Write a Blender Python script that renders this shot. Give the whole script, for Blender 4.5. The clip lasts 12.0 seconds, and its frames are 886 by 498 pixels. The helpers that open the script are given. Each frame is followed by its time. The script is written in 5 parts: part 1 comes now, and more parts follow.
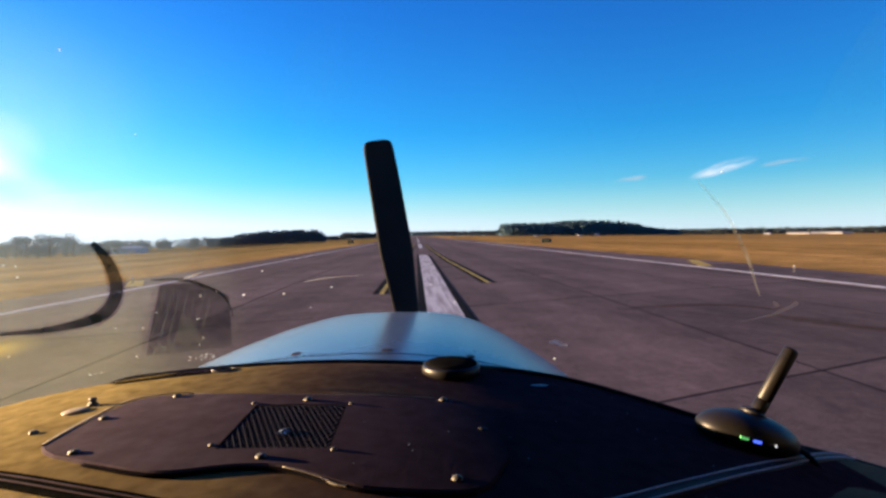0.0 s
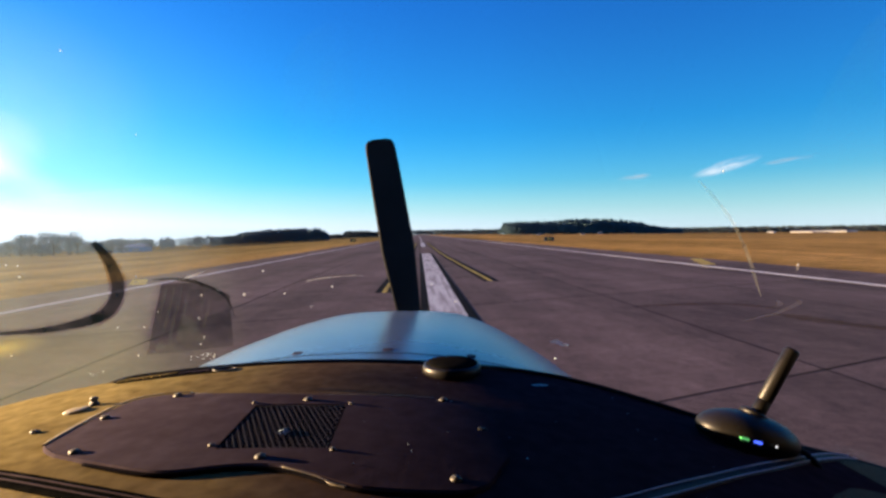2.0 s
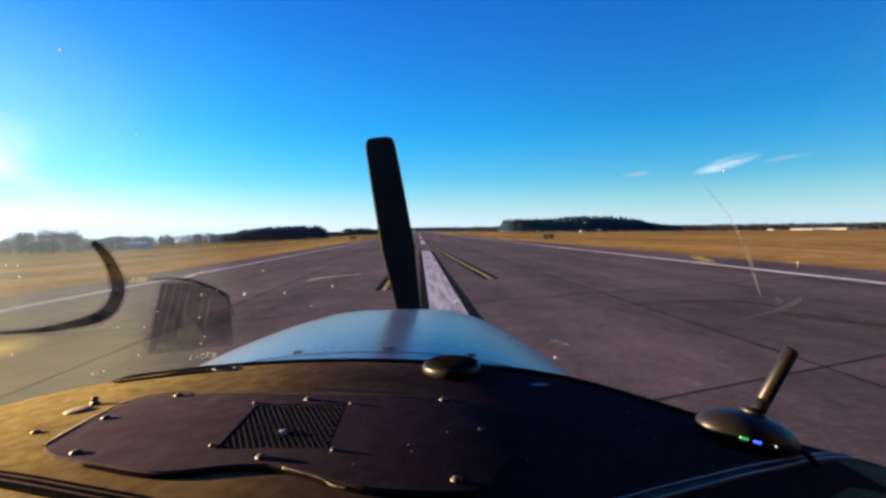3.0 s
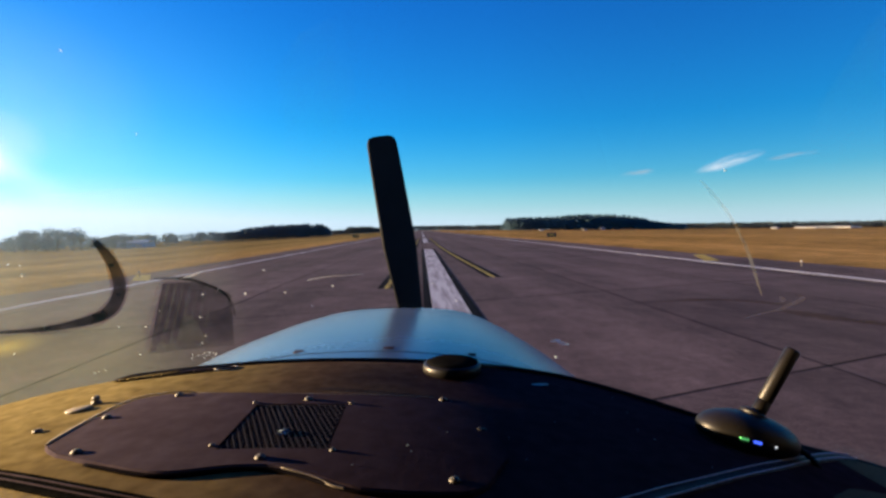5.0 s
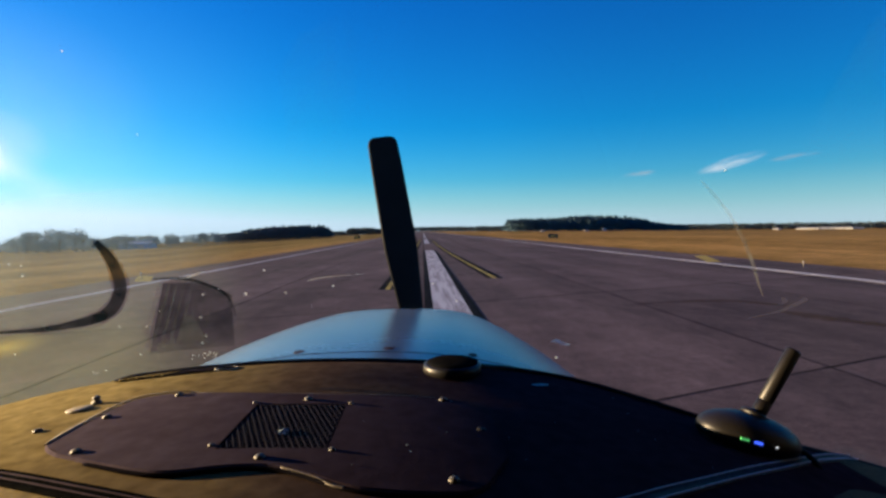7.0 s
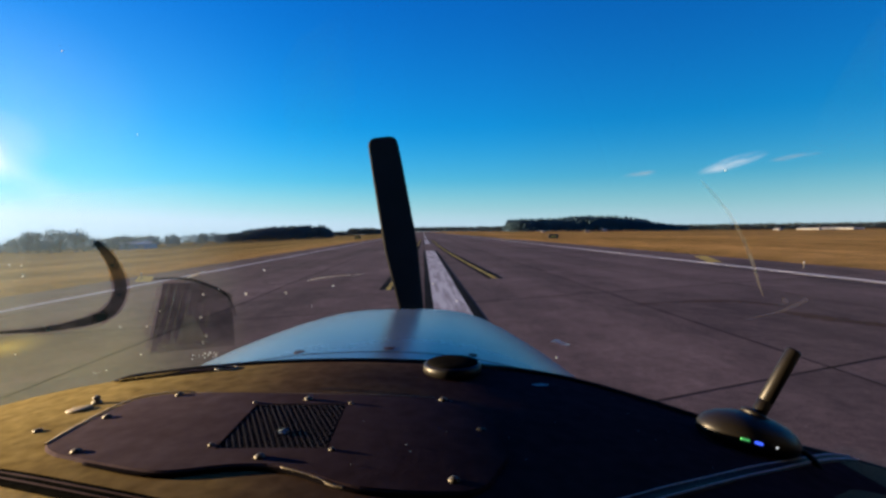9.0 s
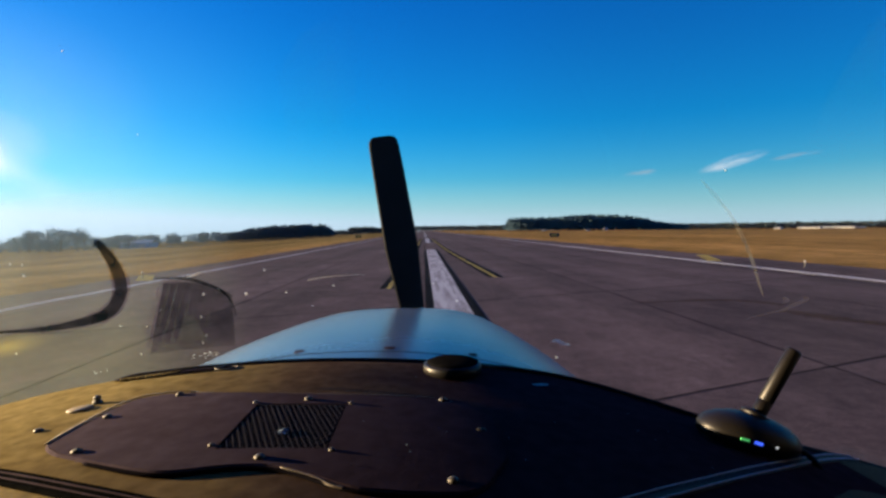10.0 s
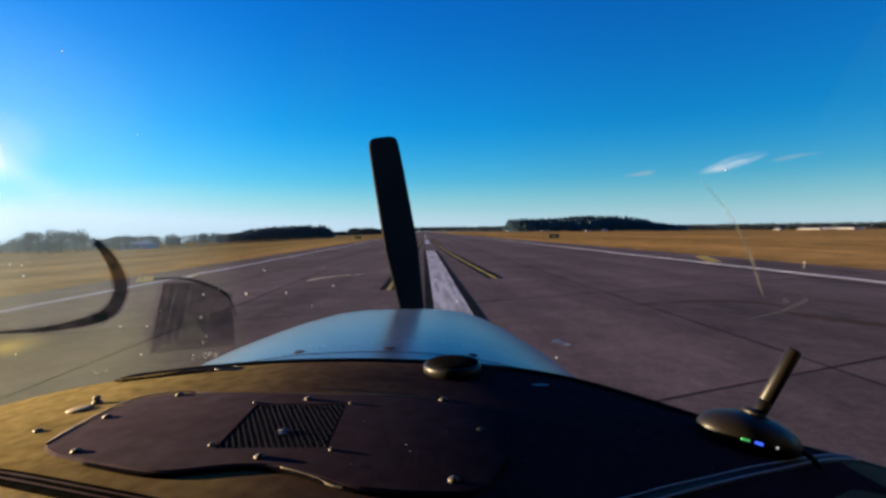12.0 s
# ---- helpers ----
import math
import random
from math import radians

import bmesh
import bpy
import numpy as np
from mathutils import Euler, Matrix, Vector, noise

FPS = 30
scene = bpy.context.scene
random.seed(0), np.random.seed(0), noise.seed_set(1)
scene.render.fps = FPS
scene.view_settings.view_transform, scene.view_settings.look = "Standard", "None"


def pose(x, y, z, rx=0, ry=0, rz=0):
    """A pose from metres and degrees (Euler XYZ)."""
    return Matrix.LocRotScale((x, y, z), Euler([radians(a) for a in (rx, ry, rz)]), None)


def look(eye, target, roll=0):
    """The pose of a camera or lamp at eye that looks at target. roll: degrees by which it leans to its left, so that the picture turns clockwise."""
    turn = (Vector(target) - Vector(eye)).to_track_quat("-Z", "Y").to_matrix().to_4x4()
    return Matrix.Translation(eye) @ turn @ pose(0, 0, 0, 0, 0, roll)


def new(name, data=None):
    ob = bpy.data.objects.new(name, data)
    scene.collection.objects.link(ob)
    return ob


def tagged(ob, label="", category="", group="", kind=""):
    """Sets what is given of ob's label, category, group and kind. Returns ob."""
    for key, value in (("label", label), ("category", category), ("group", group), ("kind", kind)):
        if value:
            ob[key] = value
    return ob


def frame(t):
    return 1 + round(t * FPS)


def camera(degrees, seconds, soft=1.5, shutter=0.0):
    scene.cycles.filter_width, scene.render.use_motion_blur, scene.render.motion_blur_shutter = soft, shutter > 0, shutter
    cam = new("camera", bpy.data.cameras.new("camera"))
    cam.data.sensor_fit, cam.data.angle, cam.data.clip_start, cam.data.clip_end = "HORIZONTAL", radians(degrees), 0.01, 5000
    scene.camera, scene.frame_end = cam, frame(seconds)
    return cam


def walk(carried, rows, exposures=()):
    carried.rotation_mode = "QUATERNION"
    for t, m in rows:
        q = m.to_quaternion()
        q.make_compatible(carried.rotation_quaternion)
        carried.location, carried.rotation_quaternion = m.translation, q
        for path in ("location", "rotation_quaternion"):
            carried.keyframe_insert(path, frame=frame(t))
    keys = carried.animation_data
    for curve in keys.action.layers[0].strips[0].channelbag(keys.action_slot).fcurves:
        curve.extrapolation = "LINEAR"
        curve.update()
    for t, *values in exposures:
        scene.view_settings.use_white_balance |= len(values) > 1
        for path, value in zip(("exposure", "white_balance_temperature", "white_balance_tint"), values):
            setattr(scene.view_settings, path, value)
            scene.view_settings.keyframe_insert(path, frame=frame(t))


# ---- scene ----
cam = camera(82.0, 12.0, soft=2.8)
EYE = Vector((0.06, 0.0, 1.71))


def sight(dx, dz, turn, nod):
    """Camera pose: small shifts across and up in metres, small turns in degrees."""
    m = pose(0, 0, 0, 0, 0, -2.3 + turn) @ pose(0, 0, 0, 90 - 2.1 + nod, 0, 0) @ pose(0, 0, 0, 0, 0, -0.8)
    return Matrix.Translation(EYE + Vector((dx, 0.0, dz))) @ m


# the nose nods and swings a little as the aircraft rolls
SWING = [(0.0, -72, 18), (0.5, -52, 12), (1.0, -55, 12), (1.5, -52, 18), (2.0, -41, 13), (2.5, -35, 9), (3.0, -43, 4),
         (4.0, -25, 0), (5.0, -12, -2), (5.5, -9, 1), (6.0, -6, -1), (6.5, 0, 0), (7.0, 3, 2), (8.0, 6, 3), (9.0, 8, 3), (9.5, 6, 3),
         (10.0, 16, -1), (10.5, 13, 2), (11.0, 14, -1), (11.5, 16, 0), (12.0, 13, 3)]
rows = []
for t, sx, sy in SWING:
    turn, nod = 0.15 * sx / 902, 0.5 * sy / 902
    rows.append((t, sight(-turn * 0.55 * -1, -nod * 0.55, math.degrees(turn), math.degrees(nod))))
walk(cam, rows, [(0.0, 2.38, 7000, 18), (1.5, 2.34, 7000, 17), (3.0, 2.30, 6900, 16), (5.0, 2.11, 6680, 13), (6.0, 2.07, 6600, 12), (6.5, 2.00, 6550, 11), (7.0, 1.93, 6500, 10), (9.0, 1.90, 6460, 10), (12.0, 1.89, 6460, 10)])

# ---- world and sun ----
SUN_EL, SUN_AZ = radians(6.2), radians(76)     # height; turn to the left of straight ahead
world = bpy.data.worlds.new("sky")
scene.world = world
world.use_nodes = True
wn, wl = world.node_tree.nodes, world.node_tree.links
sky = wn.new("ShaderNodeTexSky")
sky.sky_type, sky.sun_disc = "NISHITA", False
sky.sun_elevation, sky.sun_rotation = SUN_EL, -SUN_AZ
sky.air_density, sky.dust_density, sky.ozone_density = 1.0, 0.55, 3.0
vivid = wn.new("ShaderNodeHueSaturation")
vivid.inputs["Saturation"].default_value = 1.45
cool = wn.new("ShaderNodeMix")
cool.data_type, cool.blend_type = "RGBA", "MULTIPLY"
cool.inputs["Factor"].default_value = 1.0
# cyan low down, deeper blue overhead
up, split, depth_tint = (wn.new(k) for k in ("ShaderNodeTexCoord", "ShaderNodeSeparateXYZ", "ShaderNodeValToRGB"))
wl.new(up.outputs["Generated"], split.inputs[0])
wl.new(split.outputs["Z"], depth_tint.inputs["Fac"])
for el, (p, c) in zip(depth_tint.color_ramp.elements, ((0.06, (0.050, 0.69, 1.0)), (0.50, (0.060, 0.42, 1.0)))):
    el.position, el.color = p, (*c, 1)
wl.new(depth_tint.outputs["Color"], cool.inputs["B"])
wl.new(sky.outputs["Color"], cool.inputs["A"])
wl.new(cool.outputs["Result"], vivid.inputs["Color"])
# pale haze that thickens evenly towards the horizon
haze_amount, haze = wn.new("ShaderNodeValToRGB"), wn.new("ShaderNodeMix")
wl.new(split.outputs["Z"], haze_amount.inputs["Fac"])
for k, (p, v) in enumerate(((0.0, 1.0), (0.045, 0.50), (0.10, 0.08), (0.20, 0.0))):
    el = haze_amount.color_ramp.elements[k] if k < 2 else haze_amount.color_ramp.elements.new(p)
    el.position, el.color = p, (v, v, v, 1)
haze_amount.color_ramp.interpolation = "B_SPLINE"
haze.data_type = "RGBA"
grey, pale = wn.new("ShaderNodeRGBToBW"), wn.new("ShaderNodeMix")
pale.data_type, pale.blend_type = "RGBA", "MULTIPLY"
pale.inputs["Factor"].default_value, pale.inputs["B"].default_value = 1.0, (0.94, 1.10, 1.34, 1)
wl.new(sky.outputs["Color"], grey.inputs[0])
wl.new(grey.outputs[0], pale.inputs["A"])
even = wn.new("ShaderNodeMix")
even.data_type = "RGBA"
even.inputs["Factor"].default_value, even.inputs["A"].default_value = 0.30, (1.85, 2.52, 2.90, 1)
wl.new(pale.outputs["Result"], even.inputs["B"])
wl.new(even.outputs["Result"], haze.inputs["B"])
toward, thick, share = wn.new("ShaderNodeVectorMath"), wn.new("ShaderNodeMapRange"), wn.new("ShaderNodeMath")
toward.operation, toward.inputs[1].default_value = "DOT_PRODUCT", (-math.sin(SUN_AZ), math.cos(SUN_AZ), 0.0)
for key, value in (("From Min", -0.30), ("From Max", 0.9), ("To Min", 0.95), ("To Max", 1.42)):
    thick.inputs[key].default_value = value
share.operation, share.use_clamp = "MULTIPLY", True
wl.new(up.outputs["Generated"], toward.inputs[0])
wl.new(toward.outputs["Value"], thick.inputs["Value"])
wl.new(haze_amount.outputs["Color"], share.inputs[0])
wl.new(thick.outputs["Result"], share.inputs[1])
# and a thin bright veil round the sun
veil, total = wn.new("ShaderNodeMapRange"), wn.new("ShaderNodeMath")
veil.interpolation_type = "SMOOTHSTEP"
for key, value in (("From Min", 0.40), ("From Max", 0.95), ("To Min", 0.0), ("To Max", 0.20)):
    veil.inputs[key].default_value = value
total.operation, total.use_clamp = "ADD", True
wl.new(toward.outputs["Value"], veil.inputs["Value"])
wl.new(share.outputs["Value"], total.inputs[0])
low_down, near_sun = wn.new("ShaderNodeMapRange"), wn.new("ShaderNodeMath")
low_down.interpolation_type, near_sun.operation = "SMOOTHSTEP", "MULTIPLY"
for key, value in (("From Min", 0.46), ("From Max", 0.12)):
    low_down.inputs[key].default_value = value
wl.new(split.outputs["Z"], low_down.inputs["Value"])
wl.new(veil.outputs["Result"], near_sun.inputs[0])
wl.new(low_down.outputs["Result"], near_sun.inputs[1])
wl.new(near_sun.outputs["Value"], total.inputs[1])
wl.new(total.outputs["Value"], haze.inputs["Factor"])
# the clear sky darkens away from the sun
away, dim = wn.new("ShaderNodeMapRange"), wn.new("ShaderNodeMix")
for key, value in (("From Min", -0.55), ("From Max", 0.10), ("To Min", 0.69), ("To Max", 1.0)):
    away.inputs[key].default_value = value
dim.data_type, dim.blend_type = "RGBA", "MULTIPLY"
dim.inputs["Factor"].default_value = 1.0
wl.new(toward.outputs["Value"], away.inputs["Value"])
wl.new(vivid.outputs["Color"], dim.inputs["A"])
wl.new(away.outputs["Result"], dim.inputs["B"])
wl.new(dim.outputs["Result"], haze.inputs["A"])
wl.new(haze.outputs["Result"], wn["Background"].inputs["Color"])
wn["Background"].inputs["Strength"].default_value = 0.088
sun = new("sun", bpy.data.lights.new("sun", "SUN"))
sun.data.energy, sun.data.angle, sun.data.color = 5.0, radians(0.5), (1.0, 0.72, 0.40)
TO_SUN = Vector((-math.sin(SUN_AZ) * math.cos(SUN_EL), math.cos(SUN_AZ) * math.cos(SUN_EL), math.sin(SUN_EL)))
sun.matrix_world = look(TO_SUN * 400, (0, 0, 0))


# ---- materials ----
class Nodes:
    """A small builder of node materials."""

    place = "Object"

    def __init__(self, name):
        self.m = bpy.data.materials.new(name)
        self.m.use_nodes = True
        self.t = self.m.node_tree
        self.b = self.t.nodes["Principled BSDF"]
        self.out = self.t.nodes["Material Output"]

    def add(self, kind, **values):
        n = self.t.nodes.new(kind)
        for k, v in values.items():
            n.inputs[k.replace("_", " ")].default_value = v
        return n

    def link(self, a, b):
        self.t.links.new(a, b)

    def coords(self, scale=(1, 1, 1)):
        c = self.t.nodes.new("ShaderNodeTexCoord" if self.place == "Object" else "ShaderNodeNewGeometry")
        p = self.add("ShaderNodeMapping", Scale=scale)
        self.link(c.outputs[self.place], p.inputs["Vector"])
        return p.outputs["Vector"]

    def noise(self, scale, detail=4.0, stretch=(1, 1, 1), rough=0.55):
        n = self.add("ShaderNodeTexNoise", Scale=scale, Detail=detail, Roughness=rough)
        self.link(self.coords(stretch), n.inputs["Vector"])
        return n.outputs["Fac"]

    def ramp(self, fac, stops):
        r = self.t.nodes.new("ShaderNodeValToRGB")
        e = r.color_ramp.elements
        while len(e) < len(stops):
            e.new(0.5)
        for el, (p, c) in zip(e, stops):
            el.position, el.color = p, (*c, 1) if len(c) == 3 else c
        self.link(fac, r.inputs["Fac"])
        return r.outputs["Color"]

    def mix(self, fac, a, b, mode="MIX"):
        n = self.t.nodes.new("ShaderNodeMix")
        n.data_type, n.blend_type = "RGBA", mode
        for sock, v in ((n.inputs["Factor"], fac), (n.inputs["A"], a), (n.inputs["B"], b)):
            if isinstance(v, (int, float)):
                sock.default_value = v
            elif isinstance(v, tuple):
                sock.default_value = (*v, 1)
            else:
                self.link(v, sock)
        return n.outputs["Result"]

    def bump(self, height, strength=0.3, distance=0.01):
        n = self.add("ShaderNodeBump", Strength=strength, Distance=distance)
        self.link(height, n.inputs["Height"])
        self.link(n.outputs["Normal"], self.b.inputs["Normal"])


def surface(name, dark, light, scale, rough=0.6, metal=0.0, stretch=(1, 1, 1), fine=8.0, bump=0.2, depth=0.002, lo=0.35, hi=0.7, vary=0.0):
    """A worn two-tone surface with a broad and a fine grain."""
    n = Nodes(name)
    broad, grain = n.noise(scale, 5, stretch), n.noise(scale * fine, 3, stretch)
    col = n.ramp(broad, [(lo, dark), (hi, light)])
    col = n.mix(0.35, col, n.ramp(grain, [(0.3, dark), (0.7, light)]))
    if vary:
        oi = n.t.nodes.new("ShaderNodeObjectInfo")
        gi = n.t.nodes.new("ShaderNodeNewGeometry")
        add = n.t.nodes.new("ShaderNodeMath")
        add.operation = "ADD"
        n.link(oi.outputs["Random"], add.inputs[0])
        n.link(gi.outputs["Random Per Island"], add.inputs[1])
        half = n.t.nodes.new("ShaderNodeMath")
        half.operation = "MULTIPLY"
        half.inputs[1].default_value = 0.5
        n.link(add.outputs[0], half.inputs[0])
        g = n.ramp(half.outputs[0], [(0.0, (1 - vary,) * 3), (1.0, (1 + vary,) * 3)])
        col = n.mix(1.0, col, g, "MULTIPLY")
    n.link(col, n.b.inputs["Base Color"])
    n.b.inputs["Roughness"].default_value, n.b.inputs["Metallic"].default_value = rough, metal
    if bump:
        n.bump(grain, bump, depth)
    return n.m


def plain(name, colour, rough=0.5, metal=0.0, emit=0.0):
    n = Nodes(name)
    n.b.inputs["Base Color"].default_value = (*colour, 1)
    n.b.inputs["Roughness"].default_value, n.b.inputs["Metallic"].default_value = rough, metal
    if emit:
        n.b.inputs["Emission Color"].default_value, n.b.inputs["Emission Strength"].default_value = (*colour, 1), emit
    return n.m


def pavement_material():
    n = Nodes("pavement")
    n.place = "Position"
    broad, mid, fine = n.noise(0.16, 7, rough=0.65), n.noise(1.5, 8, (1, 0.7, 1), 0.7), n.noise(55, 3)
    streak = n.noise(0.5, 6, (1, 0.03, 1), 0.6)
    col = n.ramp(n.noise(0.07, 4), [(0.35, (0.0965, 0.0722, 0.0750)), (0.65, (0.1130, 0.0862, 0.0905))])
    for fac, lo, hi, a, b in ((broad, 0.36, 0.64, 0.76, 1.24), (mid, 0.33, 0.67, 0.78, 1.22), (streak, 0.35, 0.62, 0.72, 1.2), (fine, 0.3, 0.72, 0.7, 1.3), (n.noise(8, 5, rough=0.7), 0.34, 0.68, 0.8, 1.2)):
        col = n.mix(1.0, col, n.ramp(fac, [(lo, (a, a, a)), (hi, (b, b * 0.985, b * 0.97))]), "MULTIPLY")
    oi = n.t.nodes.new("ShaderNodeObjectInfo")
    col = n.mix(1.0, col, n.ramp(oi.outputs["Random"], [(0, (0.9, 0.9, 0.9)), (1, (1.08, 1.07, 1.06))]), "MULTIPLY")
    n.link(col, n.b.inputs["Base Color"])
    n.b.inputs["Roughness"].default_value, n.b.inputs["Specular IOR Level"].default_value = 0.9, 0.04
    n.bump(n.mix(0.5, fine, mid), 0.35, 0.006)
    return n.m


def grass_material():
    n = Nodes("dry_grass")
    broad, band, mid, fine = n.noise(0.012, 5), n.noise(0.06, 6, (1, 0.12, 1), 0.65), n.noise(0.4, 7, rough=0.65), n.noise(9, 4)
    col = n.ramp(broad, [(0.38, (0.262, 0.154, 0.055)), (0.62, (0.378, 0.209, 0.065))])
    for fac, lo, hi, a, b in ((band, 0.38, 0.62, 0.62, 1.4), (mid, 0.33, 0.67, 0.65, 1.35), (fine, 0.3, 0.7, 0.7, 1.3)):
        col = n.mix(1.0, col, n.ramp(fac, [(lo, (a, a * 1.06, a)), (hi, (b, b * 0.98, b))]), "MULTIPLY")
    # west grass darker: its look against the sun is put into the colour
    c, sp = n.t.nodes.new("ShaderNodeTexCoord"), n.t.nodes.new("ShaderNodeSeparateXYZ")
    n.link(c.outputs["Object"], sp.inputs[0])
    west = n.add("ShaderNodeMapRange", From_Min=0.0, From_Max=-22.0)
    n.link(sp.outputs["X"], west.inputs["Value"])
    backlit = n.mix(1.0, west.outputs["Result"], n.ramp(n.noise(0.03, 4), [(0.25, (0.6,) * 3), (0.7, (1,) * 3)]), "MULTIPLY")
    col = n.mix(backlit, col, n.mix(1.0, col, (0.54, 0.72, 0.92), "MULTIPLY"))
    n.link(col, n.b.inputs["Base Color"])
    n.b.inputs["Roughness"].default_value, n.b.inputs["Specular IOR Level"].default_value = 0.95, 0.0
    n.bump(n.mix(0.5, mid, fine), 0.8, 0.12)
    return n.m


def sunlit_side_material(name, dark, pale):
    """Dark grained plastic, dusty in uneven patches; sunlight on the pilot's side is put into the colour. dark, pale:
    two tones each.
    """
    n = Nodes(name)
    c, sp = n.t.nodes.new("ShaderNodeTexCoord"), n.t.nodes.new("ShaderNodeSeparateXYZ")
    n.link(c.outputs["Object"], sp.inputs[0])
    side = n.add("ShaderNodeMapRange", From_Min=0.22, From_Max=-0.34)
    n.link(sp.outputs["X"], side.inputs["Value"])
    patch, grain, fine = n.noise(7, 5, rough=0.6), n.noise(60, 4), n.noise(260, 3)
    fade = n.mix(0.35, side.outputs["Result"], patch)
    black = n.ramp(grain, [(0.3, dark[0]), (0.7, dark[1])])
    tan = n.ramp(grain, [(0.3, pale[0]), (0.7, pale[1])])
    col = n.mix(n.ramp(fade, [(0.30, (0, 0, 0)), (0.52, (0.26,) * 3), (0.82, (1, 1, 1))]), black, tan)
    n.link(col, n.b.inputs["Base Color"])
    n.b.inputs["Roughness"].default_value, n.b.inputs["Specular IOR Level"].default_value = 0.5, 0.0
    n.bump(n.mix(0.5, grain, fine), 0.3, 0.0008)
    return n.m


def paint_material(name, colour, worn):
    """Road paint worn through to the pavement along streaks."""
    n = Nodes(name)
    a, b, c = n.noise(3.0, 6, (1, 0.25, 1)), n.noise(40, 4), n.noise(7, 4, (1, 0.05, 1))
    col = n.ramp(a, [(0.30, worn), (0.46, colour)])
    col = n.mix(0.3, col, n.ramp(b, [(0.38, worn), (0.55, colour)]))
    col = n.mix(0.55, col, n.ramp(c, [(0.40, worn), (0.56, colour)]))
    n.link(col, n.b.inputs["Base Color"])
    n.b.inputs["Roughness"].default_value, n.b.inputs["Specular IOR Level"].default_value = 0.85, 0.02
    n.bump(b, 0.25, 0.002)
    return n.m


def foliage_material(name, a, b):
    n = Nodes(name)
    g = n.t.nodes.new("ShaderNodeNewGeometry")
    n.link(n.ramp(g.outputs["Random Per Island"], [(0, a), (1, b)]), n.b.inputs["Base Color"])
    n.b.inputs["Roughness"].default_value, n.b.inputs["Specular IOR Level"].default_value = 0.8, 0.1
    return n.m


def glass_material():
    """Acrylic pane: clear, with a thin gloss and a film of fine dust."""
    n = Nodes("acrylic")
    n.t.nodes.remove(n.b)
    clear, gloss = n.add("ShaderNodeBsdfTransparent", Color=(0.97, 0.98, 0.99, 1)), n.add("ShaderNodeBsdfGlossy", Roughness=0.02)
    dust = n.add("ShaderNodeBsdfTranslucent", Color=(0.16, 0.42, 0.80, 1))
    facing = n.add("ShaderNodeLayerWeight", Blend=0.5)
    fres = n.t.nodes.new("ShaderNodeValToRGB")
    n.link(facing.outputs["Facing"], fres.inputs["Fac"])
    for p, v in ((0.0, 0.010), (0.45, 0.013), (0.75, 0.022), (1.0, 0.40)):
        el = fres.color_ramp.elements[0] if p == 0 else fres.color_ramp.elements[-1] if p == 1 else fres.color_ramp.elements.new(p)
        el.position, el.color = p, (v, v, v, 1)
    film = n.ramp(n.noise(5, 6, (1, 1, 0.6)), [(0.3, (0.0001,) * 3), (0.75, (0.0014,) * 3)])
    m1, m2 = n.t.nodes.new("ShaderNodeMixShader"), n.t.nodes.new("ShaderNodeMixShader")
    n.link(film, m1.inputs[0])
    n.link(clear.outputs[0], m1.inputs[1])
    n.link(dust.outputs[0], m1.inputs[2])
    n.link(fres.outputs[0], m2.inputs[0])
    n.link(m1.outputs[0], m2.inputs[1])
    n.link(gloss.outputs[0], m2.inputs[2])
    n.link(m2.outputs[0], n.out.inputs["Surface"])
    return n.m


PAVEMENT, GRASS = pavement_material(), grass_material()
TAR = surface("crack_sealer", (0.018, 0.015, 0.016), (0.050, 0.040, 0.041), 3, rough=0.6)
WHITE_PAINT = paint_material("white_paint", (0.46, 0.45, 0.48), (0.13, 0.112, 0.118))
YELLOW_PAINT = paint_material("yellow_paint", (0.44, 0.34, 0.09), (0.13, 0.10, 0.055))
BLACK_PAINT = paint_material("black_paint", (0.005, 0.0045, 0.005), (0.014, 0.012, 0.013))
TAR.node_tree.nodes["Principled BSDF"].inputs["Specular IOR Level"].default_value = 0.0
# distance haze is put into these colours: bluer and paler than real leaves
PINE, BARE = foliage_material("hazed_pine_needles", (0.042, 0.080, 0.104), (0.074, 0.126, 0.154)), foliage_material("hazed_thin_foliage", (0.095, 0.140, 0.170), (0.150, 0.200, 0.220))
HAZY = foliage_material("hazed_far_foliage", (0.030, 0.043, 0.050), (0.058, 0.074, 0.080))
BARK = surface("bark", (0.05, 0.038, 0.028), (0.11, 0.085, 0.06), 4, rough=0.9)
BLADE_GRASS = foliage_material("straw", (0.10, 0.062, 0.012), (0.22, 0.13, 0.022))
# pale tones paint the sunlit left, dark tones the shaded right
VINYL = sunlit_side_material("glareshield_vinyl", ((0.0305, 0.0165, 0.0205), (0.046, 0.0250, 0.0310)), ((0.165, 0.126, 0.050), (0.300, 0.232, 0.096)))
PLATE = sunlit_side_material("cover_plastic", ((0.0265, 0.0170, 0.0225), (0.038, 0.0255, 0.0335)), ((0.084, 0.067, 0.080), (0.118, 0.096, 0.114)))
BLACK_PLASTIC = surface("black_plastic", (0.0060, 0.0052, 0.0046), (0.013, 0.011, 0.009), 30, rough=0.42, bump=0.08, depth=0.0003)
BLACK_PLASTIC.node_tree.nodes["Principled BSDF"].inputs["Specular IOR Level"].default_value = 0.30
RUBBER = surface("black_rubber", (0.010, 0.010, 0.010), (0.022, 0.021, 0.02), 30, rough=0.6, bump=0.1, depth=0.0004)
RUBBER.node_tree.nodes["Principled BSDF"].inputs["Specular IOR Level"].default_value = 0.1
MESH_METAL = surface("black_expanded_metal", (0.022, 0.018, 0.022), (0.038, 0.032, 0.037), 60, rough=0.6, bump=0.1, depth=0.0003)
